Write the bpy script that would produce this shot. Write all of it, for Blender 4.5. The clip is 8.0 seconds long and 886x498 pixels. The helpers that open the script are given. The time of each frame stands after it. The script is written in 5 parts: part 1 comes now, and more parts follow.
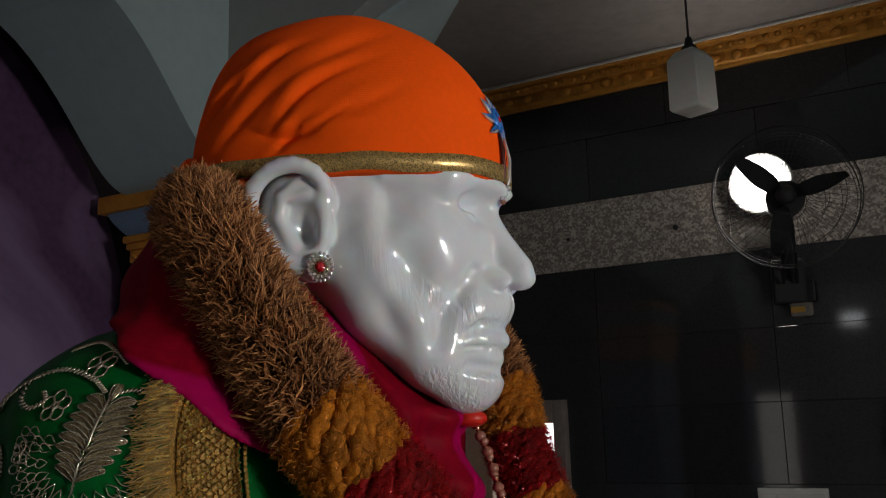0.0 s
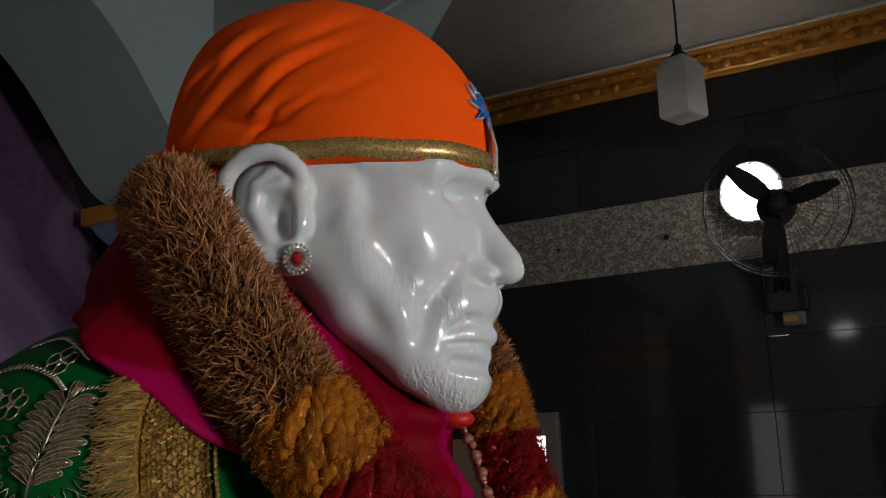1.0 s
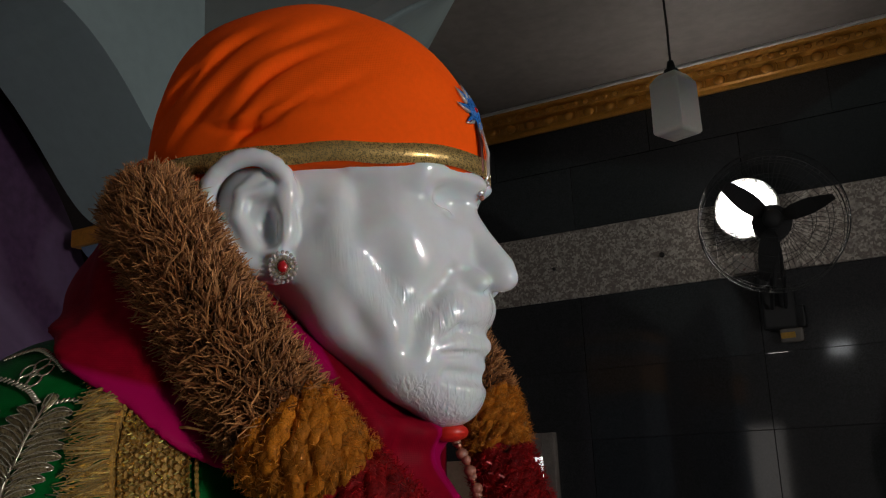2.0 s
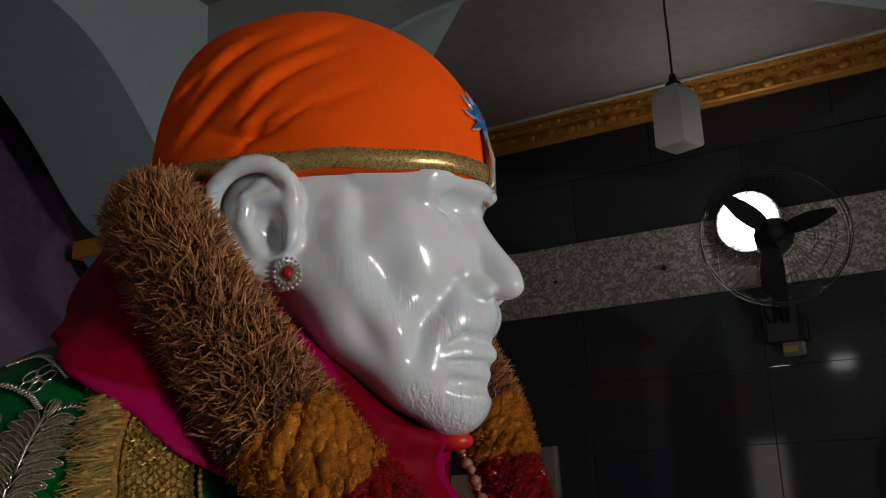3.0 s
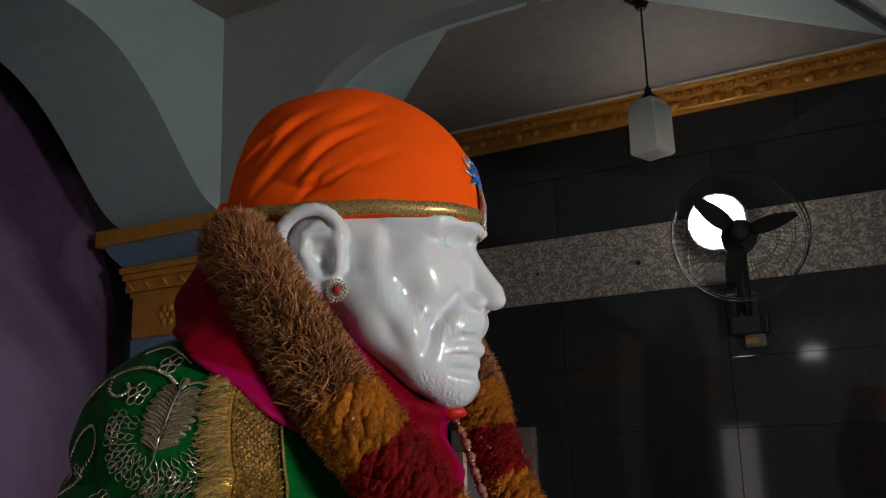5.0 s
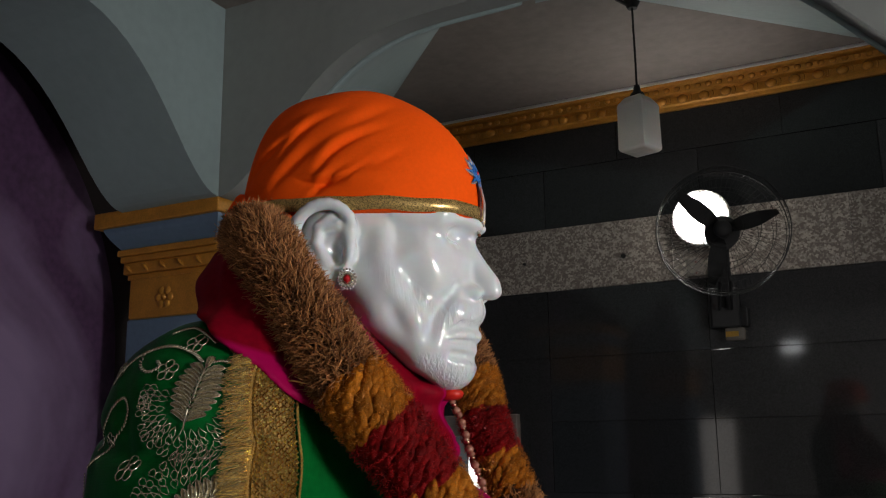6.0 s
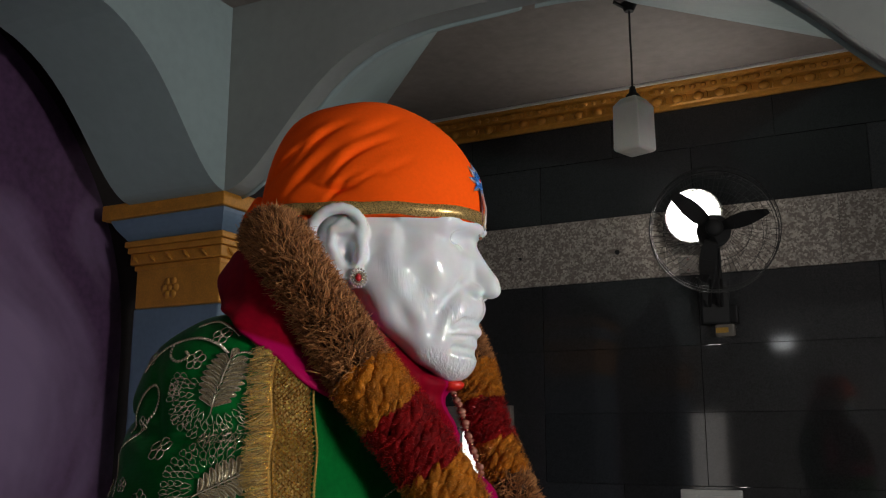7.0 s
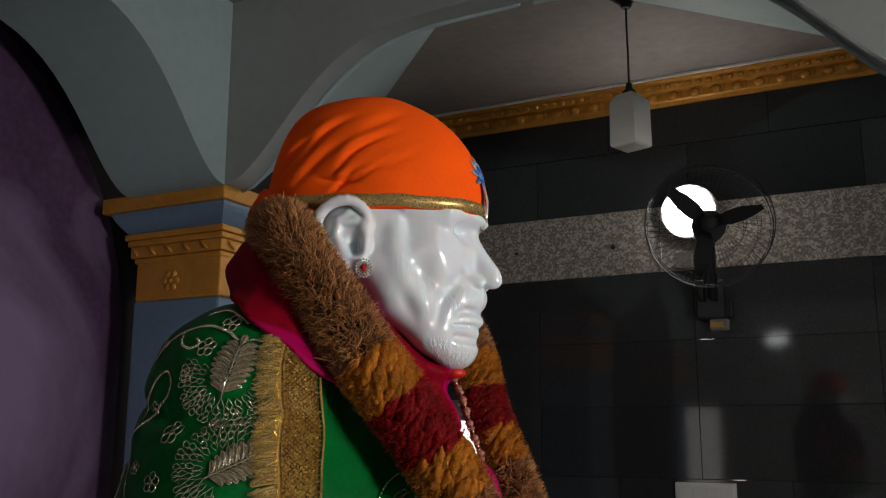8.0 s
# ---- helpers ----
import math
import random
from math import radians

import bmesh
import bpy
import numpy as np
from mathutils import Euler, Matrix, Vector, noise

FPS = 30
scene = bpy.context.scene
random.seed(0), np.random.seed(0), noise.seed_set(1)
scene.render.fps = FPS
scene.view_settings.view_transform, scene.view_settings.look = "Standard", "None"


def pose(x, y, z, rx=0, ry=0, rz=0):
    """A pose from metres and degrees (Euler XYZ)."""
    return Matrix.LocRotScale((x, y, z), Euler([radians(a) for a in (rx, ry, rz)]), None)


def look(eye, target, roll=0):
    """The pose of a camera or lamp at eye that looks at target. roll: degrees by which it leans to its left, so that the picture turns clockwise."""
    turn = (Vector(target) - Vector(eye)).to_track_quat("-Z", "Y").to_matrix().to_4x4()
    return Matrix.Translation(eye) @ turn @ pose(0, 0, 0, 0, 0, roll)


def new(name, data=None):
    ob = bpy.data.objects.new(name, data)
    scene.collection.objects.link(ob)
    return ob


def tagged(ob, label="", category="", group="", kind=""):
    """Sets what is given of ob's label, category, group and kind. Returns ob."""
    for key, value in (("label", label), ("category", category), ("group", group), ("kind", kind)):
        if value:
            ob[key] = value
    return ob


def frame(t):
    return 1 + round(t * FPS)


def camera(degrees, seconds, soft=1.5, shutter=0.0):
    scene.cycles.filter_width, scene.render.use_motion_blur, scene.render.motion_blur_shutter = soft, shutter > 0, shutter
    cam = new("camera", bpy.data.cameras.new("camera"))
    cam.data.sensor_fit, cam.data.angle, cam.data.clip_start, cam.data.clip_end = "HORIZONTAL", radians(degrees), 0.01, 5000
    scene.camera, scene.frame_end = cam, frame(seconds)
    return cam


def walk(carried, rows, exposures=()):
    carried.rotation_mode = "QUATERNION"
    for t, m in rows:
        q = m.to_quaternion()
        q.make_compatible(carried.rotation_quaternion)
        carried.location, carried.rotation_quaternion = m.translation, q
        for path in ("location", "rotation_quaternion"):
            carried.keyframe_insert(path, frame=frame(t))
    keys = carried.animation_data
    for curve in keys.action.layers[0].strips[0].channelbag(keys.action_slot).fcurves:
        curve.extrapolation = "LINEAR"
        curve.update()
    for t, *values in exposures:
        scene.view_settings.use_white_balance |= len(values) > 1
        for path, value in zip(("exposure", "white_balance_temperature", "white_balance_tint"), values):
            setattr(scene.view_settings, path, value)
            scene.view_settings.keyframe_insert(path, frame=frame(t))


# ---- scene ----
cam = camera(50.8, 8.0, soft=1.15)
PATH = [
    (0, (0.01, -0.031, 1.689), (-0.988, 1.663, 2.057), -1.7),
    (0.5, (0.003, -0.014, 1.683), (-0.986, 1.682, 2.064), -2.0),
    (1, (-0.003, -0.001, 1.679), (-0.98, 1.698, 2.08), -2.2),
    (1.5, (-0.007, 0.012, 1.676), (-0.973, 1.712, 2.1), -2.7),
    (3, (-0.016, 0.02, 1.67), (-0.974, 1.71, 2.147), -2.7),
    (3.5, (0.01, -0.034, 1.671), (-0.951, 1.655, 2.142), -2.6),
    (4, (0.031, -0.096, 1.666), (-0.925, 1.598, 2.132), -2.7),
    (4.5, (0.058, -0.14, 1.659), (-0.89, 1.562, 2.113), -2.3),
    (6, (0.095, -0.24, 1.645), (-0.816, 1.492, 2.058), -0.7),
    (6.5, (0.106, -0.275, 1.642), (-0.8, 1.462, 2.044), -0.2),
    (7, (0.12, -0.306, 1.641), (-0.784, 1.434, 2.036), 0.0),
    (7.5, (0.122, -0.318, 1.634), (-0.777, 1.425, 2.027), -0.1),
    (8, (0.123, -0.329, 1.632), (-0.772, 1.417, 2.018), 0.1),
]
walk(cam, [(t, look(eye, target, roll)) for t, eye, target, roll in PATH],
     exposures=((0, -0.26), (1.7, -0.30), (3.5, -0.32), (4.5, -0.12), (6, 0.20), (8, 0.28)))

# ---- world and light ----
world = bpy.data.worlds.new("sky")
scene.world = world
world.use_nodes = True
wn = world.node_tree
sky = wn.nodes.new("ShaderNodeTexSky")
sky.sky_type, sky.sun_disc = "NISHITA", False
sky.sun_elevation, sky.sun_rotation = radians(50), radians(90)
wn.links.new(sky.outputs[0], wn.nodes["Background"].inputs[0])
wn.nodes["Background"].inputs[1].default_value = 0.12


def area_lamp(name, m, sx, sy, watts, colour):
    data = bpy.data.lights.new(name, "AREA")
    data.shape, data.size, data.size_y, data.energy, data.color = "RECTANGLE", sx, sy, watts, colour
    ob = new(name, data)
    ob.matrix_world = m
    return ob


# daylight of the open window in front of the statue
area_lamp("window_daylight", pose(1.66, 0.16, 1.76, 0, 90, 0), 0.28, 0.26, 20.0, (1.0, 0.96, 0.93))


# ---- materials ----
def material(name, colour, rough=0.6, metal=0.0, vary=0.25, scale=20.0, bump=0.0, bump_scale=60.0, **more):
    """Colour mottled at two scales, with fine relief."""
    m = bpy.data.materials.new(name)
    m.use_nodes = True
    nt = m.node_tree
    b = nt.nodes["Principled BSDF"]
    b.inputs["Roughness"].default_value, b.inputs["Metallic"].default_value = rough, metal
    for key, value in more.items():
        b.inputs[key.replace("_", " ")].default_value = value
    co = nt.nodes.new("ShaderNodeTexCoord")
    n1, n2 = nt.nodes.new("ShaderNodeTexNoise"), nt.nodes.new("ShaderNodeTexNoise")
    n1.inputs["Scale"].default_value, n2.inputs["Scale"].default_value = scale, scale * 9
    n1.inputs["Detail"].default_value = n2.inputs["Detail"].default_value = 5
    for n in (n1, n2):
        nt.links.new(co.outputs["Object"], n.inputs["Vector"])
    add = nt.nodes.new("ShaderNodeMath")
    add.operation = "ADD"
    nt.links.new(n1.outputs["Fac"], add.inputs[0])
    nt.links.new(n2.outputs["Fac"], add.inputs[1])
    ramp = nt.nodes.new("ShaderNodeMapRange")
    ramp.inputs["From Min"].default_value, ramp.inputs["From Max"].default_value = 0.7, 1.3
    ramp.inputs["To Min"].default_value, ramp.inputs["To Max"].default_value = 1 - vary, 1 + vary
    nt.links.new(add.outputs[0], ramp.inputs["Value"])
    mul = nt.nodes.new("ShaderNodeVectorMath")
    mul.operation = "SCALE"
    mul.inputs[0].default_value = colour
    nt.links.new(ramp.outputs[0], mul.inputs["Scale"])
    nt.links.new(mul.outputs[0], b.inputs["Base Color"])
    if bump:
        n3, bp = nt.nodes.new("ShaderNodeTexNoise"), nt.nodes.new("ShaderNodeBump")
        n3.inputs["Scale"].default_value, n3.inputs["Detail"].default_value = bump_scale, 6
        bp.inputs["Strength"].default_value, bp.inputs["Distance"].default_value = bump, 0.002
        nt.links.new(co.outputs["Object"], n3.inputs["Vector"])
        nt.links.new(n3.outputs["Fac"], bp.inputs["Height"])
        nt.links.new(bp.outputs[0], b.inputs["Normal"])
    return m


def speckled(name, dark, light, scale, rough=0.3, share=0.5):
    """Grains of two colours, for granite and terrazzo."""
    m = material(name, light, rough)
    nt = m.node_tree
    b = nt.nodes["Principled BSDF"]
    co, v, n = nt.nodes.new("ShaderNodeTexCoord"), nt.nodes.new("ShaderNodeTexVoronoi"), nt.nodes.new("ShaderNodeTexNoise")
    v.inputs["Scale"].default_value, n.inputs["Scale"].default_value, n.inputs["Detail"].default_value = scale, scale * 0.25, 8
    mix, r, mr = nt.nodes.new("ShaderNodeMix"), nt.nodes.new("ShaderNodeMath"), nt.nodes.new("ShaderNodeMapRange")
    mix.data_type = "RGBA"
    r.operation = "MULTIPLY"
    mr.inputs["From Min"].default_value, mr.inputs["From Max"].default_value = share * 0.25, share * 0.75
    for t in (v, n):
        nt.links.new(co.outputs["Object"], t.inputs["Vector"])
    sep = nt.nodes.new("ShaderNodeSeparateColor")
    nt.links.new(v.outputs["Color"], sep.inputs[0])
    nt.links.new(sep.outputs[0], r.inputs[0])
    nt.links.new(n.outputs["Fac"], r.inputs[1])
    nt.links.new(r.outputs[0], mr.inputs["Value"])
    nt.links.new(mr.outputs[0], mix.inputs["Factor"])
    mix.inputs[6].default_value, mix.inputs[7].default_value = (*dark, 1), (*light, 1)
    nt.links.new(mix.outputs[2], b.inputs["Base Color"])
    return m


def island_tint(m, amount=0.35, random_object=False):
    """Varies a material's colour from piece to piece."""
    nt = m.node_tree
    b = nt.nodes["Principled BSDF"]
    src = b.inputs["Base Color"].links[0].from_socket
    if random_object:
        g, out = nt.nodes.new("ShaderNodeObjectInfo"), "Random"
    else:
        g, out = nt.nodes.new("ShaderNodeNewGeometry"), "Random Per Island"
    mr, sc = nt.nodes.new("ShaderNodeMapRange"), nt.nodes.new("ShaderNodeVectorMath")
    sc.operation = "SCALE"
    mr.inputs["To Min"].default_value, mr.inputs["To Max"].default_value = 1 - amount, 1 + amount
    nt.links.new(g.outputs[out], mr.inputs["Value"])
    nt.links.new(src, sc.inputs[0])
    nt.links.new(mr.outputs[0], sc.inputs["Scale"])
    nt.links.new(sc.outputs[0], b.inputs["Base Color"])
    return m


def glitter(m, scale=900.0, share=0.12, gloss=0.18, relief=0.0015, metal=0.5):
    """Tiny glossy metallic flecks woven into a cloth or yarn."""
    nt = m.node_tree
    b = nt.nodes["Principled BSDF"]
    co, v, s, mr, mr2 = (nt.nodes.new("ShaderNode" + k) for k in ("TexCoord", "TexVoronoi", "SeparateColor", "MapRange", "MapRange"))
    v.inputs["Scale"].default_value = scale
    nt.links.new(co.outputs["Object"], v.inputs["Vector"])
    nt.links.new(v.outputs["Color"], s.inputs[0])
    for q, lo, hi in ((mr, b.inputs["Metallic"].default_value, max(metal, b.inputs["Metallic"].default_value)), (mr2, b.inputs["Roughness"].default_value, gloss)):
        q.inputs["From Min"].default_value, q.inputs["From Max"].default_value = 1 - share, 1 - share + 0.02
        q.inputs["To Min"].default_value, q.inputs["To Max"].default_value = lo, hi
        nt.links.new(s.outputs[1], q.inputs["Value"])
    nt.links.new(mr.outputs[0], b.inputs["Metallic"])
    nt.links.new(mr2.outputs[0], b.inputs["Roughness"])
    bp = nt.nodes.new("ShaderNodeBump")
    bp.inputs["Strength"].default_value, bp.inputs["Distance"].default_value = 0.9, relief
    nt.links.new(s.outputs[0], bp.inputs["Height"])
    nt.links.new(bp.outputs[0], b.inputs["Normal"])
    return m


def weave(m, scale=1400.0, strength=0.25):
    """Fine thread relief of a woven cloth."""
    nt = m.node_tree
    b = nt.nodes["Principled BSDF"]
    co, w1, w2, a, bp = (nt.nodes.new("ShaderNode" + k) for k in ("TexCoord", "TexWave", "TexWave", "Math", "Bump"))
    w1.bands_direction, w2.bands_direction = "X", "Z"
    for w in (w1, w2):
        w.inputs["Scale"].default_value, w.inputs["Distortion"].default_value = scale / 6.28, 1.5
        nt.links.new(co.outputs["Object"], w.inputs["Vector"])
    nt.links.new(w1.outputs["Fac"], a.inputs[0])
    nt.links.new(w2.outputs["Fac"], a.inputs[1])
    nt.links.new(a.outputs[0], bp.inputs["Height"])
    bp.inputs["Strength"].default_value, bp.inputs["Distance"].default_value = strength, 0.0004
    nt.links.new(bp.outputs[0], b.inputs["Normal"])
    return m


def glowing(name, colour, strength):
    m = bpy.data.materials.new(name)
    m.use_nodes = True
    b = m.node_tree.nodes["Principled BSDF"]
    b.inputs["Base Color"].default_value = (*colour, 1)
    b.inputs["Emission Color"].default_value, b.inputs["Emission Strength"].default_value = (*colour, 1), strength
    return m


MARBLE = material("white_marble", (0.655, 0.69, 0.72), 0.12, vary=0.035, scale=14, Coat_Weight=0.3, Coat_Roughness=0.05,
                  Subsurface_Weight=0.3, Subsurface_Scale=0.003)
# chiselled strands of beard and moustache: relief that follows the mesh's own "strands" weight
_nt = MARBLE.node_tree
_co, _mp, _no, _at, _mu, _bp = (_nt.nodes.new("ShaderNode" + k) for k in ("TexCoord", "Mapping", "TexNoise", "Attribute", "Math", "Bump"))
_at.attribute_name, _mu.operation = "strands", "MULTIPLY"
_mp.inputs["Rotation"].default_value, _mp.inputs["Scale"].default_value = (0, radians(24), 0), (330, 330, 48)
_no.inputs["Scale"].default_value, _no.inputs["Detail"].default_value, _no.inputs["Distortion"].default_value = 1.0, 1.5, 0.6
_bp.inputs["Strength"].default_value, _bp.inputs["Distance"].default_value = 0.7, 0.0016
_nt.links.new(_co.outputs["Object"], _mp.inputs["Vector"])
_nt.links.new(_mp.outputs[0], _no.inputs["Vector"])
_nt.links.new(_no.outputs["Fac"], _mu.inputs[0])
_nt.links.new(_at.outputs["Fac"], _mu.inputs[1])
_nt.links.new(_mu.outputs[0], _bp.inputs["Height"])
_nt.links.new(_bp.outputs[0], _nt.nodes["Principled BSDF"].inputs["Normal"])
ORANGE = weave(material("orange_cloth", (0.97, 0.098, 0.001), 0.85, vary=0.05, scale=30, Specular_IOR_Level=0.15), 1400, 0.12)
GOLD_TRIM = material("gold_lace", (0.42, 0.24, 0.06), 0.4, 0.6, 0.4, 500, bump=0.3, bump_scale=900)
FRINGE = island_tint(material("gold_fringe", (0.80, 0.60, 0.24), 0.25, 0.85, 0.2, 300), 0.45)
GOLD_BAND = glitter(material("gold_ribbon", (0.60, 0.41, 0.15), 0.38, 0.65, 0.4, 400), 1300, 0.3, 0.2, 0.006)
GOLD_THREAD = island_tint(material("bright_gold_thread", (0.90, 0.62, 0.20), 0.2, 0.95, 0.2, 300), 0.5)
COPPER = material("copper_cap", (0.62, 0.30, 0.20), 0.25, 0.9, 0.2, 200)
SCARF = weave(material("two_dyed_satin", (0.19, 0.001, 0.010), 0.55, vary=0.2, scale=18, Specular_IOR_Level=0.05), 1800, 0.12)
# magenta over the crimson: the dyed border, and painted light on the front pleats
_nt = SCARF.node_tree
_at, _mr, _mx = (_nt.nodes.new("ShaderNode" + k) for k in ("Attribute", "MapRange", "Mix"))
_at.attribute_name, _mx.data_type = "dye_and_light", "RGBA"
_mr.inputs["From Min"].default_value, _mr.inputs["From Max"].default_value = -0.001, 0.003
_nt.links.new(_at.outputs["Fac"], _mr.inputs["Value"])
_nt.links.new(_mr.outputs[0], _mx.inputs["Factor"])
_nt.links.new(_nt.nodes["Principled BSDF"].inputs["Base Color"].links[0].from_socket, _mx.inputs[6])
_mx.inputs[7].default_value = (0.30, 0.001, 0.060, 1)
_nt.links.new(_mx.outputs[2], _nt.nodes["Principled BSDF"].inputs["Base Color"])
GREEN = weave(material("green_satin", (0.001, 0.095, 0.016), 0.34, vary=0.18, scale=20, Specular_IOR_Level=0.12), 1800, 0.12)
SILVER = material("silver_thread", (0.66, 0.61, 0.47), 0.22, 0.9, 0.3, 300)
LEAF_FILL = glitter(material("dull_gold_thread", (0.42, 0.34, 0.19), 0.45, 0.6, 0.35, 250), 1500, 0.2, 0.25, 0.003)
STRAW = island_tint(material("vetiver_root", (0.23, 0.090, 0.028), 0.7, vary=0.3, scale=60), 0.55)
STRAW_PALE = island_tint(material("pale_straw", (0.42, 0.19, 0.065), 0.6, vary=0.2, scale=60), 0.3)
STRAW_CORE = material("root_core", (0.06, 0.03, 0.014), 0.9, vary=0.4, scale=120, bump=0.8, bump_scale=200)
YARN_GOLD = island_tint(glitter(material("ochre_yarn", (0.36, 0.115, 0.006), 0.75, vary=0.45, scale=160, Specular_IOR_Level=0.2), 1300, 0.16, 0.15, 0.006, 0.35), 0.35, True)
YARN_RED = island_tint(glitter(material("dark_red_yarn", (0.17, 0.002, 0.003), 0.75, vary=0.45, scale=160, Specular_IOR_Level=0.15), 1300, 0.16, 0.15, 0.006, 0.35), 0.35, True)
TINSEL_GOLD = island_tint(material("ochre_tinsel", (0.52, 0.19, 0.02), 0.3, 0.35, 0.2, 200), 0.5)
TINSEL_RED = island_tint(material("red_tinsel", (0.36, 0.006, 0.008), 0.3, 0.35, 0.2, 200), 0.5)
RED_PLAIN = material("red_bead", (0.55, 0.02, 0.01), 0.4)
BEAD = material("rosy_brown_bead", (0.30, 0.12, 0.08), 0.22, vary=0.3, scale=150, Coat_Weight=0.5)
PEARL = material("pearl", (0.72, 0.58, 0.52), 0.15, vary=0.05, Coat_Weight=0.7)
GEM_RED = material("ruby", (0.45, 0.01, 0.015), 0.06, vary=0.05, Coat_Weight=1.0)
GEM_CLEAR = material("rhinestone", (0.80, 0.74, 0.72), 0.08, 0.6, 0.1, 300)
BLUE_THREAD = glitter(material("blue_thread", (0.02, 0.16, 0.52), 0.4, vary=0.3, scale=300), 1500, 0.15)
DARK_METAL = material("dark_metal", (0.10, 0.035, 0.03), 0.35, 0.7, 0.2, 100)
# darker, greyer copy of the teal: shade of the arch-side face put into colour
TEAL_SHADED = material("shaded_teal_paint", (0.24, 0.258, 0.25), 0.6, vary=0.07, scale=4, bump=0.15, bump_scale=25)
TEAL = material("pale_teal_paint", (0.28, 0.36, 0.365), 0.6, vary=0.07, scale=4, bump=0.15, bump_scale=25)
CEIL = material("ceiling_distemper", (0.22, 0.19, 0.175), 0.8, vary=0.14, scale=3, bump=0.15, bump_scale=30)
GOLDPAINT = material("gold_paint", (0.56, 0.25, 0.035), 0.42, 0.25, 0.2, 25, bump=0.2, bump_scale=90)
BLUEPAINT = material("slate_blue_paint", (0.13, 0.20, 0.29), 0.45, vary=0.12, scale=8, bump=0.1)
PURPLE = material("purple_painted_backdrop", (0.068, 0.028, 0.080), 0.8, vary=0.3, scale=6, bump=0.05)
_nt = PURPLE.node_tree
_co, _no, _mr, _mx = (_nt.nodes.new("ShaderNode" + k) for k in ("TexCoord", "TexNoise", "MapRange", "Mix"))
_mx.data_type = "RGBA"
_no.inputs["Scale"].default_value, _no.inputs["Detail"].default_value, _no.inputs["Distortion"].default_value = 1.7, 4, 0.8
_mr.inputs["From Min"].default_value, _mr.inputs["From Max"].default_value = 0.42, 0.66
_nt.links.new(_co.outputs["Object"], _no.inputs["Vector"])
_nt.links.new(_no.outputs["Fac"], _mr.inputs["Value"])
_nt.links.new(_mr.outputs[0], _mx.inputs["Factor"])
_nt.links.new(_nt.nodes["Principled BSDF"].inputs["Base Color"].links[0].from_socket, _mx.inputs[6])
_mx.inputs[7].default_value = (0.23, 0.16, 0.28, 1)
_nt.links.new(_mx.outputs[2], _nt.nodes["Principled BSDF"].inputs["Base Color"])
# near-black colour that stands in for the shadow gap behind the arch
GAP_SHADE = material("shadow_gap_maroon", (0.018, 0.008, 0.010), 0.75, vary=0.3, scale=6)
GRANITE = island_tint(speckled("black_granite", (0.022, 0.0225, 0.024), (0.036, 0.037, 0.039), 500, 0.06), 0.3, True)
TERRAZZO = island_tint(speckled("speckled_stone", (0.19, 0.16, 0.14), (0.50, 0.455, 0.40), 150, 0.35, 0.62), 0.12, True)
MORTAR = material("dark_mortar", (0.02, 0.02, 0.02), 0.9)
PLASTER = material("plaster", (0.68, 0.67, 0.65), 0.8, vary=0.1, scale=4)
FLOOR = speckled("grey_marble_floor", (0.18, 0.17, 0.16), (0.40, 0.38, 0.36), 60, 0.25)
BLACK_PLASTIC = material("black_plastic", (0.012, 0.012, 0.013), 0.62, vary=0.2)
WHITE_PLASTIC = material("white_plastic", (0.72, 0.71, 0.68), 0.35, vary=0.05)
OPAL = material("opal_glass", (0.90, 0.86, 0.80), 0.25, vary=0.04, Subsurface_Weight=0.2, Subsurface_Scale=0.02)
PEACH = material("peach_paint", (0.42, 0.27, 0.19), 0.6, vary=0.12, scale=10)
WOODFRAME = material("grey_wood_frame", (0.22, 0.19, 0.17), 0.55, vary=0.25, scale=30)
AMBER = material("amber_label", (0.5, 0.28, 0.04), 0.5)
CLEAR = material("clear_plastic", (0.20, 0.18, 0.16), 0.12, vary=0.1, Coat_Weight=0.6)
LIT = glowing("lit_lamp", (1.0, 0.95, 0.88), 36.0)
DAY_SHADE = glowing("shaded_daylight_outside", (1.0, 0.93, 0.86), 0.9)
DAY = glowing("daylight_outside", (1.0, 0.98, 0.96), 2.2)


# ---- mesh helpers ----
def part(name, bm, mat, parent=None, label="", smooth=False):
    me = bpy.data.meshes.new(name)
    bmesh.ops.recalc_face_normals(bm, faces=bm.faces)
    bm.to_mesh(me)
    bm.free()
    return link(name, me, mat, parent, label, smooth)


def link(name, me, mat, parent=None, label="", smooth=False):
    if mat and not me.materials:
        me.materials.append(mat)
    if smooth:
        me.shade_smooth()
    ob = new(name, me)
    ob.parent = parent
    if label:
        tagged(ob, label)
    return ob


def box(bm, x0, x1, y0, y1, z0, z1, bevel=0.0):
    vs = bmesh.ops.create_cube(bm, size=1, matrix=Matrix.LocRotScale(((x0 + x1) / 2, (y0 + y1) / 2, (z0 + z1) / 2), None, (x1 - x0, y1 - y0, z1 - z0)))["verts"]
    if bevel:
        es = {e for v in vs for e in v.link_edges}
        bmesh.ops.bevel(bm, geom=list(es), offset=bevel, segments=2, affect="EDGES", profile=0.5)
    return bm


def boxed(name, dims, mat, parent=None, label="", bevel=0.003):
    return part(name, box(bmesh.new(), *dims, bevel), mat, parent, label)


def cyl(bm, a, b, r0, r1=None, n=16):
    a, b = Vector(a), Vector(b)
    m = Matrix.Translation((a + b) / 2) @ (b - a).to_track_quat("Z", "Y").to_matrix().to_4x4()
    bmesh.ops.create_cone(bm, cap_ends=True, segments=n, radius1=r0, radius2=r0 if r1 is None else r1, depth=(b - a).length, matrix=m)
    return bm


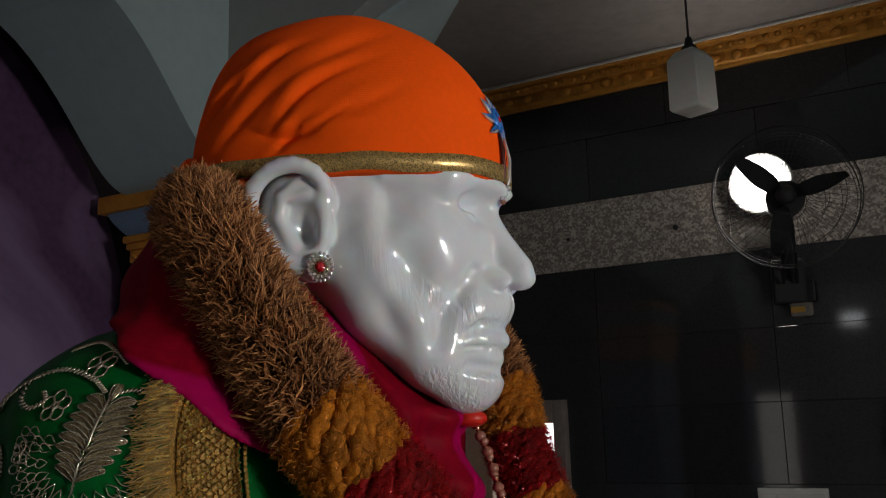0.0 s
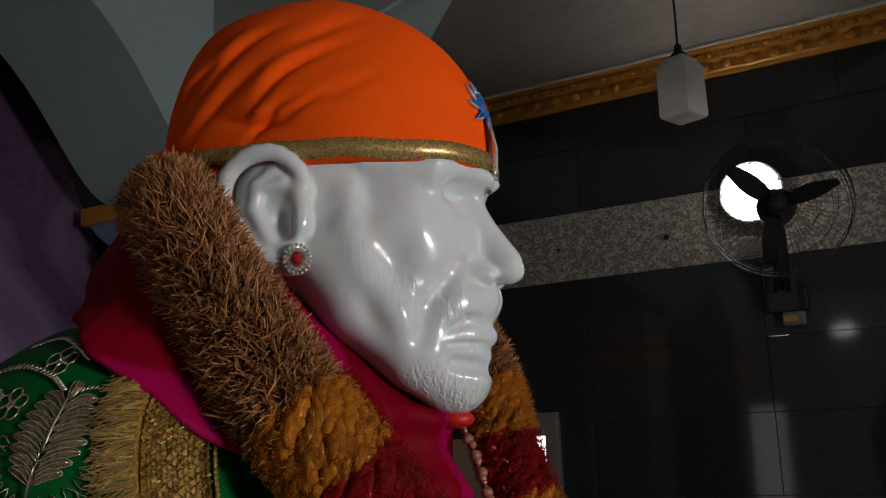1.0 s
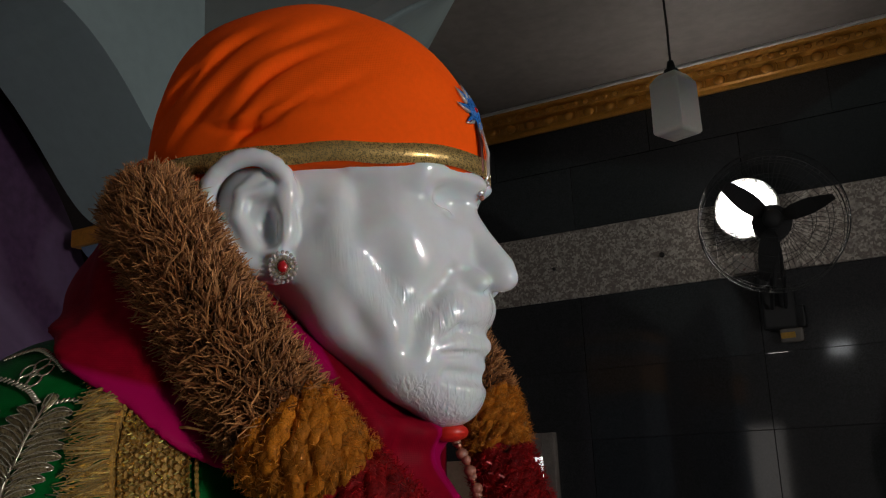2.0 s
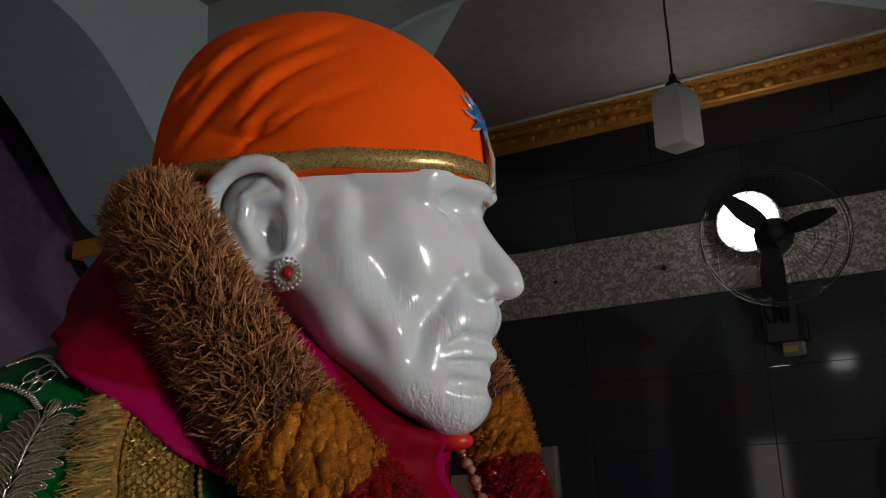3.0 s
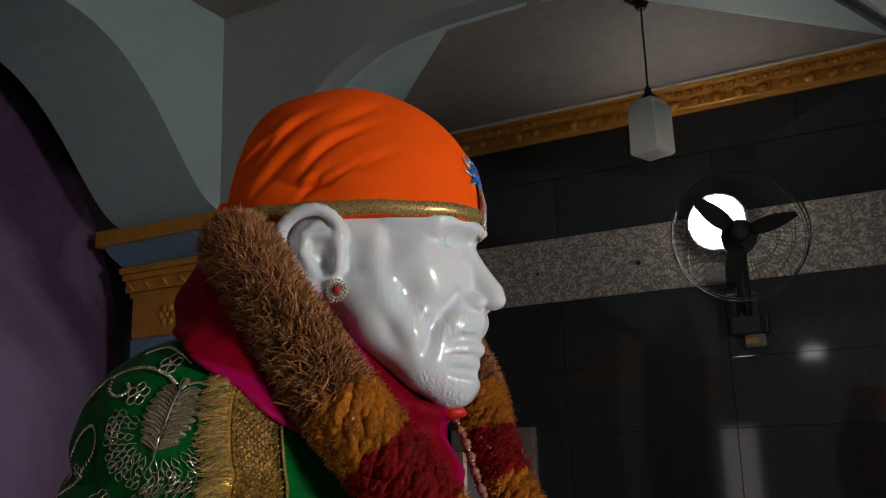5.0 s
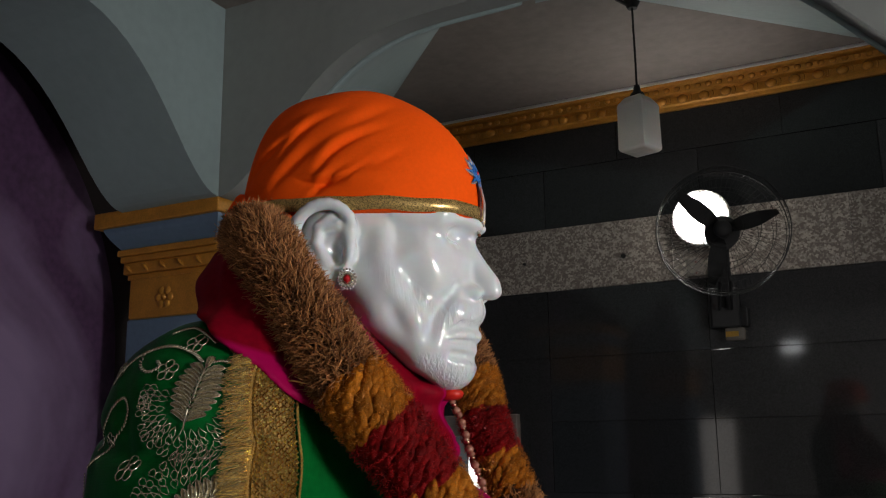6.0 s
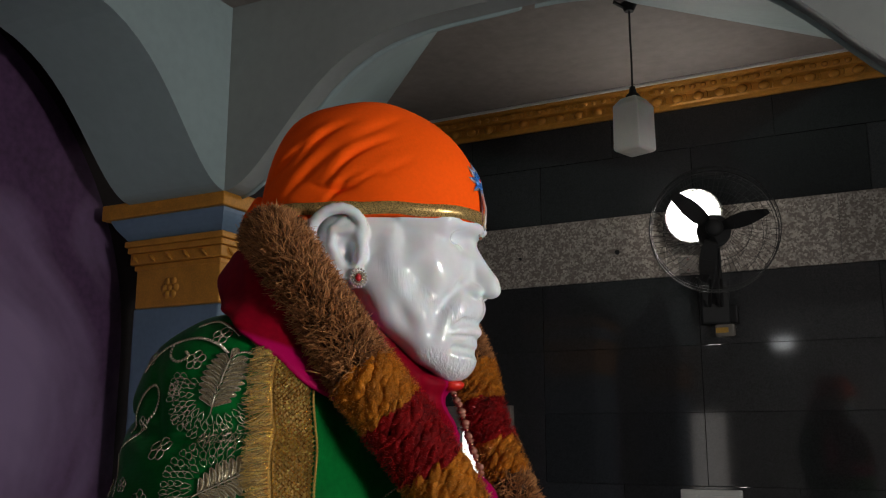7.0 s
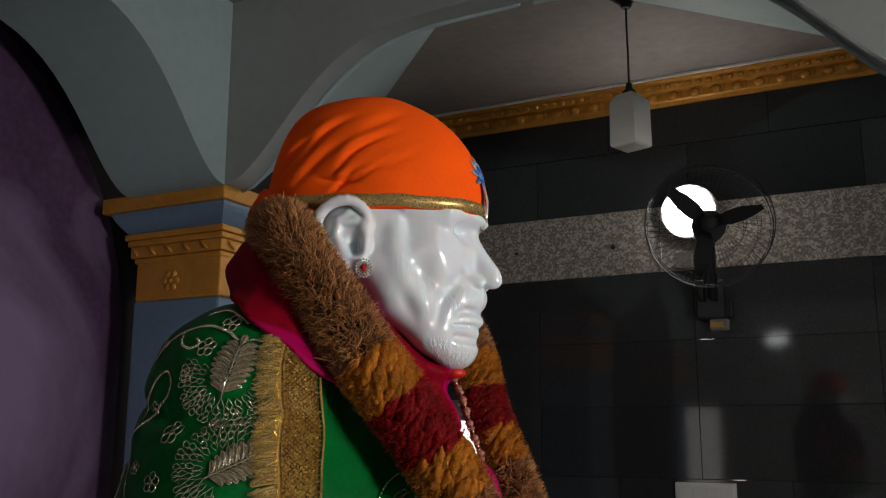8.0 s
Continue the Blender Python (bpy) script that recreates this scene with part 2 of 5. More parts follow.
def ball(bm, c, r, u=14, v=10):
    r = r if isinstance(r, tuple) else (r, r, r)
    bmesh.ops.create_uvsphere(bm, u_segments=u, v_segments=v, radius=1, matrix=Matrix.LocRotScale(c, None, r))
    return bm


def tube(bm, pts, r, n=6, closed=False, ends=True):
    """A round tube along points; r a number or one number a point."""
    pts = [Vector(p) for p in pts]
    k = len(pts)
    rings = []
    up = Vector((0.13, 0.31, 0.94)).normalized()
    for i, p in enumerate(pts):
        a = pts[(i - 1) % k] if closed or i else p
        b = pts[(i + 1) % k] if closed or i < k - 1 else p
        d = (b - a).normalized()
        s = d.cross(up)
        s = s.normalized() if s.length > 1e-4 else d.orthogonal().normalized()
        t = s.cross(d)
        rr = r[i] if isinstance(r, (list, tuple)) else r
        rings.append([bm.verts.new(p + rr * (math.cos(q) * s + math.sin(q) * t)) for q in (2 * math.pi * j / n for j in range(n))])
    for i in range(k if closed else k - 1):
        a, b = rings[i], rings[(i + 1) % k]
        for j in range(n):
            bm.faces.new((a[j], a[(j + 1) % n], b[(j + 1) % n], b[j]))
    if ends and not closed:
        bm.faces.new(rings[0][::-1])
        bm.faces.new(rings[-1])
    return bm


def spline(pts, n):
    """Catmull-Rom points through pts."""
    pts = [Vector(p) for p in pts]
    q = [2 * pts[0] - pts[1], *pts, 2 * pts[-1] - pts[-2]]
    out = []
    for i in range(n):
        u = i / (n - 1) * (len(pts) - 1)
        k = min(int(u), len(pts) - 2)
        u -= k
        a, b, c, d = q[k:k + 4]
        out.append(0.5 * (2 * b + (c - a) * u + (2 * a - 5 * b + 4 * c - d) * u * u + (3 * b - a - 3 * c + d) * u ** 3))
    return out


def thing(name, m=None, label="", category="", group="", kind=""):
    ob = new(name)
    ob.empty_display_size = 0.05
    if m is not None:
        ob.matrix_world = m
    return tagged(ob, label, category, group, kind)


# solid sculpting: distance fields blended together, then skinned
def smin(a, b, k):
    h = np.clip(0.5 + 0.5 * (b - a) / k, 0, 1)
    return b + (a - b) * h - k * h * (1 - h)


def smax(a, b, k):
    return -smin(-a, -b, k)


def ellipsoid(P, c, r, tilt=0.0):
    """tilt: degrees about the y axis."""
    x, y, z = (P[i] - c[i] for i in range(3))
    if tilt:
        s, o = math.sin(radians(tilt)), math.cos(radians(tilt))
        x, z = x * o - z * s, x * s + z * o
    k0 = np.sqrt((x / r[0]) ** 2 + (y / r[1]) ** 2 + (z / r[2]) ** 2)
    k1 = np.sqrt((x / r[0] ** 2) ** 2 + (y / r[1] ** 2) ** 2 + (z / r[2] ** 2) ** 2) + 1e-9
    return k0 * (k0 - 1) / k1


def rod(P, a, b, r0, r1=None):
    r1 = r0 if r1 is None else r1
    d = [b[i] - a[i] for i in range(3)]
    h = np.clip(sum((P[i] - a[i]) * d[i] for i in range(3)) / sum(e * e for e in d), 0, 1)
    return np.sqrt(sum((P[i] - a[i] - d[i] * h) ** 2 for i in range(3))) - (r0 + (r1 - r0) * h)


def grid(lo, hi, step):
    ax = [np.arange(lo[i], hi[i] + step, step, dtype=np.float32) for i in range(3)]
    return ax, np.meshgrid(*ax, indexing="ij")


def skin(V, ax):
    """Verts and quads of the surface V = 0 over the grid axes ax."""
    S = V < 0
    n = [s - 1 for s in V.shape]
    corner = lambda A, i, j, k: A[i:n[0] + i, j:n[1] + j, k:n[2] + k]
    count = sum(corner(S, i, j, k).astype(np.int8) for i in (0, 1) for j in (0, 1) for k in (0, 1))
    cells = np.argwhere((count > 0) & (count < 8))
    index = np.full(n, -1, np.int64)
    index[tuple(cells.T)] = np.arange(len(cells))
    total, hits = np.zeros((len(cells), 3)), np.zeros(len(cells))
    for a in range(3):
        for u in (0, 1):
            for v in (0, 1):
                o = np.insert(np.array([u, v]), a, 0)
                e = o.copy()
                e[a] = 1
                va, vb = V[tuple((cells + o).T)], V[tuple((cells + e).T)]
                on = (va < 0) != (vb < 0)
                f = np.where(on, va / np.where(on, va - vb, 1), 0)
                p = np.repeat(o[None].astype(float), len(cells), 0)
                p[:, a] = f
                total += p * on[:, None]
                hits += on
    verts = cells + total / hits[:, None]
    verts = np.stack([ax[i][0] + verts[:, i] * (ax[i][1] - ax[i][0]) for i in range(3)], 1)
    quads = []
    for a in range(3):
        b, c = (a + 1) % 3, (a + 2) % 3
        lo, hi = [slice(None)] * 3, [slice(None)] * 3
        lo[a], hi[a] = slice(0, -1), slice(1, None)
        E = np.argwhere(S[tuple(lo)] != S[tuple(hi)])
        E = E[(E[:, b] > 0) & (E[:, c] > 0) & (E[:, b] < n[b]) & (E[:, c] < n[c])]
        flip = S[tuple(E.T)]
        ring = []
        for du, dv in ((-1, -1), (0, -1), (0, 0), (-1, 0)):
            q = E.copy()
            q[:, b] += du
            q[:, c] += dv
            ring.append(index[tuple(q.T)])
        Q = np.stack(ring, 1)
        Q[~flip] = Q[~flip][:, ::-1]
        quads.append(Q)
    return verts, np.concatenate(quads)


def mesh_of(name, verts, quads):
    me = bpy.data.meshes.new(name)
    me.from_pydata(verts.tolist(), [], quads.tolist())
    me.shade_smooth()
    return me


# ---- the hall ----
XC, YC = -1.384, 1.42          # corner of the arcade above the corner pillar
HALL_CEIL, AISLE_CEIL, WALL_Y = 2.72, 2.942, 3.08
XE, YS = 1.7, -1.95            # the far ends of the hall, behind the camera
XW = -1.87
XA = 0.20                      # where the aisle arch springs again


def ogee(s, power=2.15):
    return 0.5 + 0.5 * math.cos(math.pi * min(1.0, abs(s)) ** power)


def arch_wall(name, along, start, end, spring, rise, a0, a1, top, thick0, thick1, mat, label, power=2.15):
    """A wall with one ogee arch: solid from the arch line up to top, between thick0 and thick1."""
    bm = bmesh.new()
    mid, half = (start + end) / 2, abs(end - start) / 2
    us = [mid + half * math.sin(math.pi / 2 * i / 24) for i in range(-24, 25)]
    line = [(a0, spring)] + [(u, spring + rise * ogee((u - mid) / half, power)) for u in sorted(us)] + [(a1, spring)]
    put = (lambda u, t, z: (u, t, z)) if along == "x" else (lambda u, t, z: (t, u, z))
    rows = [[bm.verts.new(put(u, t, z)) for u, z in line] for t in (thick0, thick1)]
    tops = [[bm.verts.new(put(u, t, top)) for u, z in line] for t in (thick0, thick1)]
    for i in range(len(line) - 1):
        bm.faces.new((rows[0][i], rows[0][i + 1], rows[1][i + 1], rows[1][i]))
        bm.faces.new((tops[0][i], tops[0][i + 1], tops[1][i + 1], tops[1][i]))
        for k in (0, 1):
            bm.faces.new((rows[k][i], rows[k][i + 1], tops[k][i + 1], tops[k][i]))
    for i in (0, -1):
        bm.faces.new((rows[0][i], rows[1][i], tops[1][i], tops[0][i]))
    bmesh.ops.remove_doubles(bm, verts=bm.verts, dist=1e-5)
    return tagged(part(name, bm, mat), label, "wall", kind="structure")


# this wall's darker colour carries the shade of the face turned from the light
arch_wall("wall_arch_side", "x", XC, XA, 2.236, 0.34, XC + 0.0005, XE, AISLE_CEIL, YC, YC + 0.06, TEAL_SHADED, "teal plastered wall with an ogee arch over the aisle, coloured darker as its shaded face", 2.3)
arch_wall("wall_arch_back", "y", YC, 0.04, 2.236, 0.34, -0.4, YC, AISLE_CEIL, XC - 0.316, XC, TEAL, "pale teal plastered wall with a deep ogee arch before the backdrop")
tagged(boxed("wall_pier_block", (XC - 0.316, XC - 0.0005, YC + 0.0005, YC + 0.06, 2.247, AISLE_CEIL), TEAL, bevel=0), "pale teal masonry over the corner pillar", "wall", kind="structure")


def pillar(x0, x1, y0, y1, label):
    p = thing("pillar", label=label, category="pillar", kind="structure")
    boxed("shaft", (x0 + 0.085, x1 - 0.03, y0 + 0.03, y1 - 0.03, 0, 1.966), BLUEPAINT, p, "slate blue painted shaft", 0.006)
    cap = boxed("frieze", (x0 + 0.100, x1 - 0.02, y0 + 0.02, y1 - 0.02, 1.964, 2.066), GOLDPAINT, p, "gold painted frieze with raised flowers", 0.004)
    bm = bmesh.new()
    for k, (g, za, zb) in enumerate(((0.02, 2.064, 2.078), (0.012, 2.0785, 2.108), (0.006, 2.1085, 2.124), (0.0, 2.1245, 2.141))):
        box(bm, x0 + 0.068 + g, x1 - 0.002 - g, y0 + 0.002 + g, y1 - 0.002 - g, za, zb, 0.003)
    m = part("moulding", bm, GOLDPAINT, p, "gold painted stepped moulding")
    # cove
    bm = bmesh.new()
    rings = []
    for i in range(7):
        g = 0.030 * (1 - i / 6) ** 1.8 + 0.003
        gl = 0.05 * (1 - i / 6) ** 1.2 + 0.012
        z = 2.1415 + 0.0605 * i / 6
        rings.append([bm.verts.new(q) for q in ((x0 + gl, y0 + g, z), (x1 - g, y0 + g, z), (x1 - g, y1 - g, z), (x0 + gl, y1 - g, z))])
    for a, b in zip(rings, rings[1:]):
        for j in range(4):
            bm.faces.new((a[j], a[(j + 1) % 4], b[(j + 1) % 4], b[j]))
    bm.faces.new(rings[0])
    bm.faces.new(rings[-1])
    part("cove", bm, BLUEPAINT, p, "slate blue cove")
    boxed("abacus", (x0 - 0.012, x1 + 0.006, y0 - 0.008, y1 + 0.006, 2.2025, 2.2445), GOLDPAINT, p, "gold painted slab", 0.004)
    # raised leaf curls on the moulding and a flower on the frieze, on both faces
    for i in range(5):
        for face in (0, 1):
            bm = bmesh.new()
            u = 0.10 + i * 0.058 if face == 0 else 0.05 + i * 0.07
            base = Vector((x0 + u, y0 + 0.012, 2.093)) if face == 0 else Vector((x1 - 0.012, y0 + u, 2.093))
            d = Vector((1, 0, 0)) if face == 0 else Vector((0, 1, 0))
            tube(bm, [base + d * (0.022 * s - 0.011) + Vector((0, 0, 0.012 * (0.5 - s) * 1.6)) for s in (0, 0.3, 0.6, 1)], [0.002, 0.005, 0.005, 0.0015], 8)
            part("leaf_curl", bm, GOLDPAINT, m, smooth=True)
    for face in (0, 1):
        c = Vector(((x0 + x1) / 2 + 0.02, y0 + 0.021, 2.012)) if face == 0 else Vector((x1 - 0.021, (y0 + y1) / 2, 2.012))
        d = Vector((1, 0, 0)) if face == 0 else Vector((0, 1, 0))
        for k in range(6):
            a = k * math.pi / 3
            bm = bmesh.new()
            q = c + d * 0.019 * math.cos(a) + Vector((0, 0, 0.019 * math.sin(a)))
            ball(bm, q, (0.011 if face == 0 else 0.006, 0.006 if face == 0 else 0.011, 0.011), 10, 8)
            part("petal", bm, GOLDPAINT, cap, smooth=True)
        bm = ball(bmesh.new(), c, 0.008, 10, 8)
        part("flower_heart", bm, GOLDPAINT, cap, smooth=True)
    return p


pillar(XC - 0.405, XC - 0.006, YC + 0.008, YC + 0.41, "slate blue pillar with a stepped gold painted capital")
pillar(XC - 0.405, XC - 0.006, -0.36, 0.03, "slate blue pillar with a gold painted capital, beside the camera's way")
pillar(1.26, 1.66, YC + 0.008, YC + 0.41, "slate blue pillar carrying the aisle arch")

# backdrop with a purple arched field
# wall coloured near black, so the border round the panel reads as shadow
tagged(boxed("wall_west", (XW - 0.12, XW, YS, WALL_Y, 0, AISLE_CEIL), GAP_SHADE, bevel=0), "back wall in black maroon that stands in for the shadow gap round the panel", "wall", kind="structure")
bm = bmesh.new()
rim = [(0.74 + 0.825 * math.cos(a), 1.86 + 0.85 * math.sin(a)) for a in (math.pi * i / 48 for i in range(49))]
rim = [(0.74 + 0.825, 0.0)] + rim + [(0.74 - 0.825, 0.0)]
front = [bm.verts.new((XW + 0.02, y, z)) for y, z in rim]
back = [bm.verts.new((XW + 0.001, y, z)) for y, z in rim]
bm.faces.new(front)
bm.faces.new(back)
for i in range(len(rim)):
    j = (i + 1) % len(rim)
    bm.faces.new((front[i], front[j], back[j], back[i]))
tagged(part("backdrop", bm, PURPLE), "cloudy purple painted arched panel behind the statue", "backdrop", kind="structure")

tagged(boxed("floor", (XW - 0.12, XE + 0.15, YS - 0.15, WALL_Y + 0.15, -0.1, 0), FLOOR, bevel=0), "grey speckled marble floor", "floor", kind="structure")
tagged(boxed("ceiling", (XW - 0.12, XE + 0.15, YS - 0.15, YC - 0.001, HALL_CEIL, HALL_CEIL + 0.12), CEIL, bevel=0), "brownish grey flat hall ceiling", "ceiling", kind="structure")
tagged(boxed("ceiling_roof", (XW - 0.12, XE + 0.15, YC + 0.0, WALL_Y + 0.15, AISLE_CEIL + 0.04, AISLE_CEIL + 0.16), CEIL, bevel=0), "brownish grey roof slab over the aisle", "ceiling", kind="structure")


tagged(boxed("ceiling_aisle", (XW, XE, YC + 0.061, WALL_Y + 0.012, AISLE_CEIL, AISLE_CEIL + 0.03), CEIL, bevel=0), "brownish grey flat aisle ceiling with a mottled tone", "ceiling", kind="structure")


def cove(x0, x1, end0, end1, label):
    """A plastered groin cove: sweeps from one half of the arch up to a diagonal line across the aisle ceiling."""
    bm = bmesh.new()
    mid, half = (XC + XA) / 2, (XA - XC) / 2
    rows = []
    for i in range(33):
        u = i / 32
        x = x0 + (x1 - x0) * math.sin(u * math.pi / 2)
        a = Vector((x, YC + 0.0605, 2.236 + 0.34 * ogee((x - mid) / half, 2.3) + 0.0005))
        b = Vector((*(Vector(end0).lerp(Vector(end1), u)), AISLE_CEIL + 0.004))
        row = []
        for k in range(13):
            t = k / 12
            q = a.lerp(b, t)
            q.z += (b.z - a.z) * 0.30 * t * (1 - t)
            row.append(bm.verts.new(q))
        rows.append(row)
    for a, b in zip(rows, rows[1:]):
        for k in range(12):
            bm.faces.new((a[k], a[k + 1], b[k + 1], b[k]))
    bmesh.ops.recalc_face_normals(bm, faces=bm.faces)
    bmesh.ops.solidify(bm, geom=list(bm.faces), thickness=0.01)
    return tagged(part("ceiling_cove", bm, TEAL, None, "", True), label, "ceiling", kind="structure")


cove(XC, -0.62, (-2.06, 3.07), (-0.62, 1.60), "pale teal plastered cove at the end of the aisle")
cove(XA, -0.58, (0.12, 3.07), (-0.58, 2.30), "pale teal plastered cove over the aisle pillar")


def wall_with_hole(name, along, a0, a1, t0, t1, h0, h1, z0, z1, top, mat, label):
    bm = bmesh.new()
    for lo, hi, za, zb in ((a0, h0, 0, top), (h1, a1, 0, top), (h0, h1, 0, z0), (h0, h1, z1, top)):
        if hi > lo and zb > za:
            box(bm, *((lo, hi, t0, t1) if along == "x" else (t0, t1, lo, hi)), za, zb)
    return tagged(part(name, bm, mat), label, "wall", kind="structure")


wall_with_hole("wall_east", "y", YS, WALL_Y, XE, XE + 0.15, -0.24, 0.56, 1.31, 2.21, AISLE_CEIL, PLASTER, "plain plastered wall with an open window")
south = wall_with_hole("wall_south", "x", XW, XE, YS - 0.15, YS, -1.82, -1.50, 1.05, 1.85, AISLE_CEIL, PLASTER, "plain plastered wall with narrow windows")
tagged(boxed("backdrop_sky", (XE + 0.9, XE + 0.92, -1.6, 1.5, 0.6, 3.2), DAY, bevel=0), "bright overcast daylight outside the window", "sky", kind="structure")
tagged(boxed("backdrop_sky", (-2.1, -1.2, YS - 0.5, YS - 0.48, 0.8, 2.1), DAY_SHADE, bevel=0), "bright daylight outside the narrow window", "sky", kind="structure")

# black wall of the aisle, with the small window
WX0, WX1, WZ0, WZ1 = -1.63, -1.375, 0.75, 1.68
wall_north = wall_with_hole("wall_north", "x", XW - 0.6, XE, WALL_Y + 0.012, WALL_Y + 0.16, WX0, WX1, WZ0, WZ1, AISLE_CEIL, MORTAR, "aisle wall clad in polished black granite slabs with a speckled stone band")
window = thing("window_1", label="small grey framed window full of daylight", category="window", kind="structure")
boxed("window_frame", (WX1 - 0.001, WX1 + 0.045, WALL_Y - 0.03, WALL_Y + 0.10, WZ0, WZ1 + 0.08), WOODFRAME, window)
boxed("lintel", (WX0 - 0.045, WX1 - 0.002, WALL_Y - 0.03, WALL_Y + 0.10, WZ1, WZ1 + 0.08), WOODFRAME, window)
boxed("jamb", (WX0 - 0.20, WX0 - 0.001, WALL_Y - 0.02, WALL_Y + 0.10, WZ0, WZ1 - 0.001), PEACH, window, "peach painted jamb")
boxed("window_sill", (WX0 - 0.05, WX1 + 0.05, WALL_Y - 0.05, WALL_Y + 0.10, WZ0 - 0.04, WZ0 - 0.001), WOODFRAME, window)
tagged(boxed("backdrop_sky", (-2.6, -0.9, WALL_Y + 0.6, WALL_Y + 0.62, 0.3, 2.1), DAY, bevel=0), "bright daylight outside the small window", "sky", kind="structure")

# cornice: stepped gold moulding with egg beads and dentils
cornice = thing("cornice", label="gold painted plaster cornice with egg beads, under the aisle ceiling", category="cornice", kind="structure")
prof = ((0.0, 2.854), (0.014, 2.854), (0.018, 2.866), (0.028, 2.871), (0.031, 2.897), (0.055, 2.902), (0.062, 2.923), (0.085, 2.927), (0.088, 2.936), (0.0, 2.936))
bm = bmesh.new()
ends = [[bm.verts.new((x, WALL_Y + 0.001 - d, z)) for d, z in prof] for x in (-1.86, 1.6)]
for i in range(len(prof)):
    j = (i + 1) % len(prof)
    bm.faces.new((ends[0][i], ends[0][j], ends[1][j], ends[1][i]))
bm.faces.new(ends[0])
bm.faces.new(ends[1])
run = part("moulding", bm, GOLDPAINT, cornice)
boxed("white_fillet", (-1.86, 1.6, WALL_Y - 0.102, WALL_Y + 0.0, 2.9345, 2.9415), WHITE_PLASTIC, cornice, "white painted edge", 0)
egg, dent = None, None
for i in range(40):
    x = -1.80 + 0.078 * i
    if egg is None:
        bm = ball(bmesh.new(), (0, 0, 0), (0.020, 0.015, 0.0155), 12, 8)
        tube(bm, [(0.026 + 0.006 * math.cos(a) , -0.001, 0.013 * math.sin(a)) for a in (-1.2, -0.5, 0.2, 0.9, 1.4)], 0.0028, 5)
        egg = part("egg_bead", bm, GOLDPAINT, run, smooth=True)
        first = egg
    else:
        first = new("egg_bead", egg.data)
        first.parent = run
    first.location = (x, WALL_Y - 0.035, 2.884)
for i in range(86):
    x = -1.82 + 0.038 * i
    if dent is None:
        dent = first = part("dentil", ball(bmesh.new(), (0, 0, 0), (0.012, 0.010, 0.009), 8, 6), GOLDPAINT, run, smooth=True)
    else:
        first = new("dentil", dent.data)
        first.parent = run
    first.location = (x, WALL_Y - 0.063, 2.914)


# ---- the statue: local frame at the middle of the head, x the way it faces, z up ----
STATUE = pose(-0.3792, 0.5193, 1.792, 0, 0, 12)


def head_field(P):
    x, y, z = P
    far = np.abs(y)
    A = (x + 0.24 * np.clip(far - 0.010, 0, 0.04) * np.clip((x - 0.035) / 0.03, 0, 1) * np.clip((0.085 - z) / 0.03, 0, 1), far, z)
    d = ellipsoid(A, (-0.014, 0, 0.072), (0.110, 0.0785, 0.112))
    d = smin(d, ellipsoid(A, (0.042, 0, 0.006), (0.058, 0.060, 0.085)), 0.02)
    d = smin(d, ellipsoid(A, (0.063, 0, 0.056), (0.036, 0.057, 0.045)), 0.02)
    d = smin(d, ellipsoid(A, (0.072, 0, -0.040), (0.028, 0.036, 0.040)), 0.02)
    d = smin(d, rod(A, (-0.045, 0, 0.0), (-0.06, 0, -0.14), 0.058), 0.03)
    # cheekbone, cheek hollow, brow ridge, temple
    d = smin(d, ellipsoid(A, (0.057, 0.044, 0.010), (0.026, 0.017, 0.016), -20), 0.026)
    d = smax(d, -ellipsoid(A, (0.060, 0.080, 0.045), (0.028, 0.016, 0.016)), 0.016)
    d = smin(d, rod(A, (0.101, 0.007, 0.052), (0.088, 0.043, 0.057), 0.0095, 0.0085), 0.010)
    # beard mass: sideburn, jaw, chin; its front edge steps down to the cheek
    d = smin(d, rod(A, (0.008, 0.044, 0.050), (0.014, 0.046, 0.004), 0.024, 0.0265), 0.016)
    d = smin(d, rod(A, (0.014, 0.046, 0.004), (0.030, 0.042, -0.022), 0.0265, 0.0275), 0.014)
    d = smin(d, rod(A, (0.028, 0.041, -0.020), (0.060, 0.025, -0.054), 0.0265, 0.0245), 0.014)
    d = smin(d, rod(A, (0.060, 0.022, -0.056), (0.073, 0.0, -0.073), 0.024, 0.0225), 0.010)
    d = smin(d, ellipsoid(A, (0.0750, 0, -0.0735), (0.0225, 0.025, 0.0210)), 0.010)
    # hollow cheek, the soft fold of muscle beside it, and the raised front edge of the beard
    d = smax(d, -ellipsoid(A, (0.0620, 0.071, -0.016), (0.0150, 0.0185, 0.030), 28), 0.018)
    d = smin(d, rod(A, (0.0740, 0.0290, 0.004), (0.0670, 0.0350, -0.026), 0.0080, 0.0060), 0.026)
    edge = [(0.0285, 0.0600, 0.054), (0.0295, 0.0625, 0.036), (0.0315, 0.0630, 0.018), (0.0360, 0.0615, 0.002), (0.0445, 0.0575, -0.014), (0.0555, 0.0510, -0.028), (0.0655, 0.0430, -0.040), (0.0730, 0.0340, -0.054)]
    for i in range(len(edge) - 1):
        d = smin(d, rod(A, edge[i], edge[i + 1], 0.0052 + 0.0008 * i, 0.0060 + 0.0008 * i), 0.012)
    d = smin(d, rod(A, (0.086, 0.043, 0.057), (0.044, 0.064, 0.063), 0.0070, 0.006), 0.010)
    # eye sockets under the brow, lids
    d = smax(d, -ellipsoid(A, (0.1120, 0.0245, 0.0385), (0.0275, 0.0215, 0.0142), 12), 0.009)
    d = smax(d, -ellipsoid(A, (0.1140, 0, 0.0385), (0.0130, 0.0200, 0.0110)), 0.008)
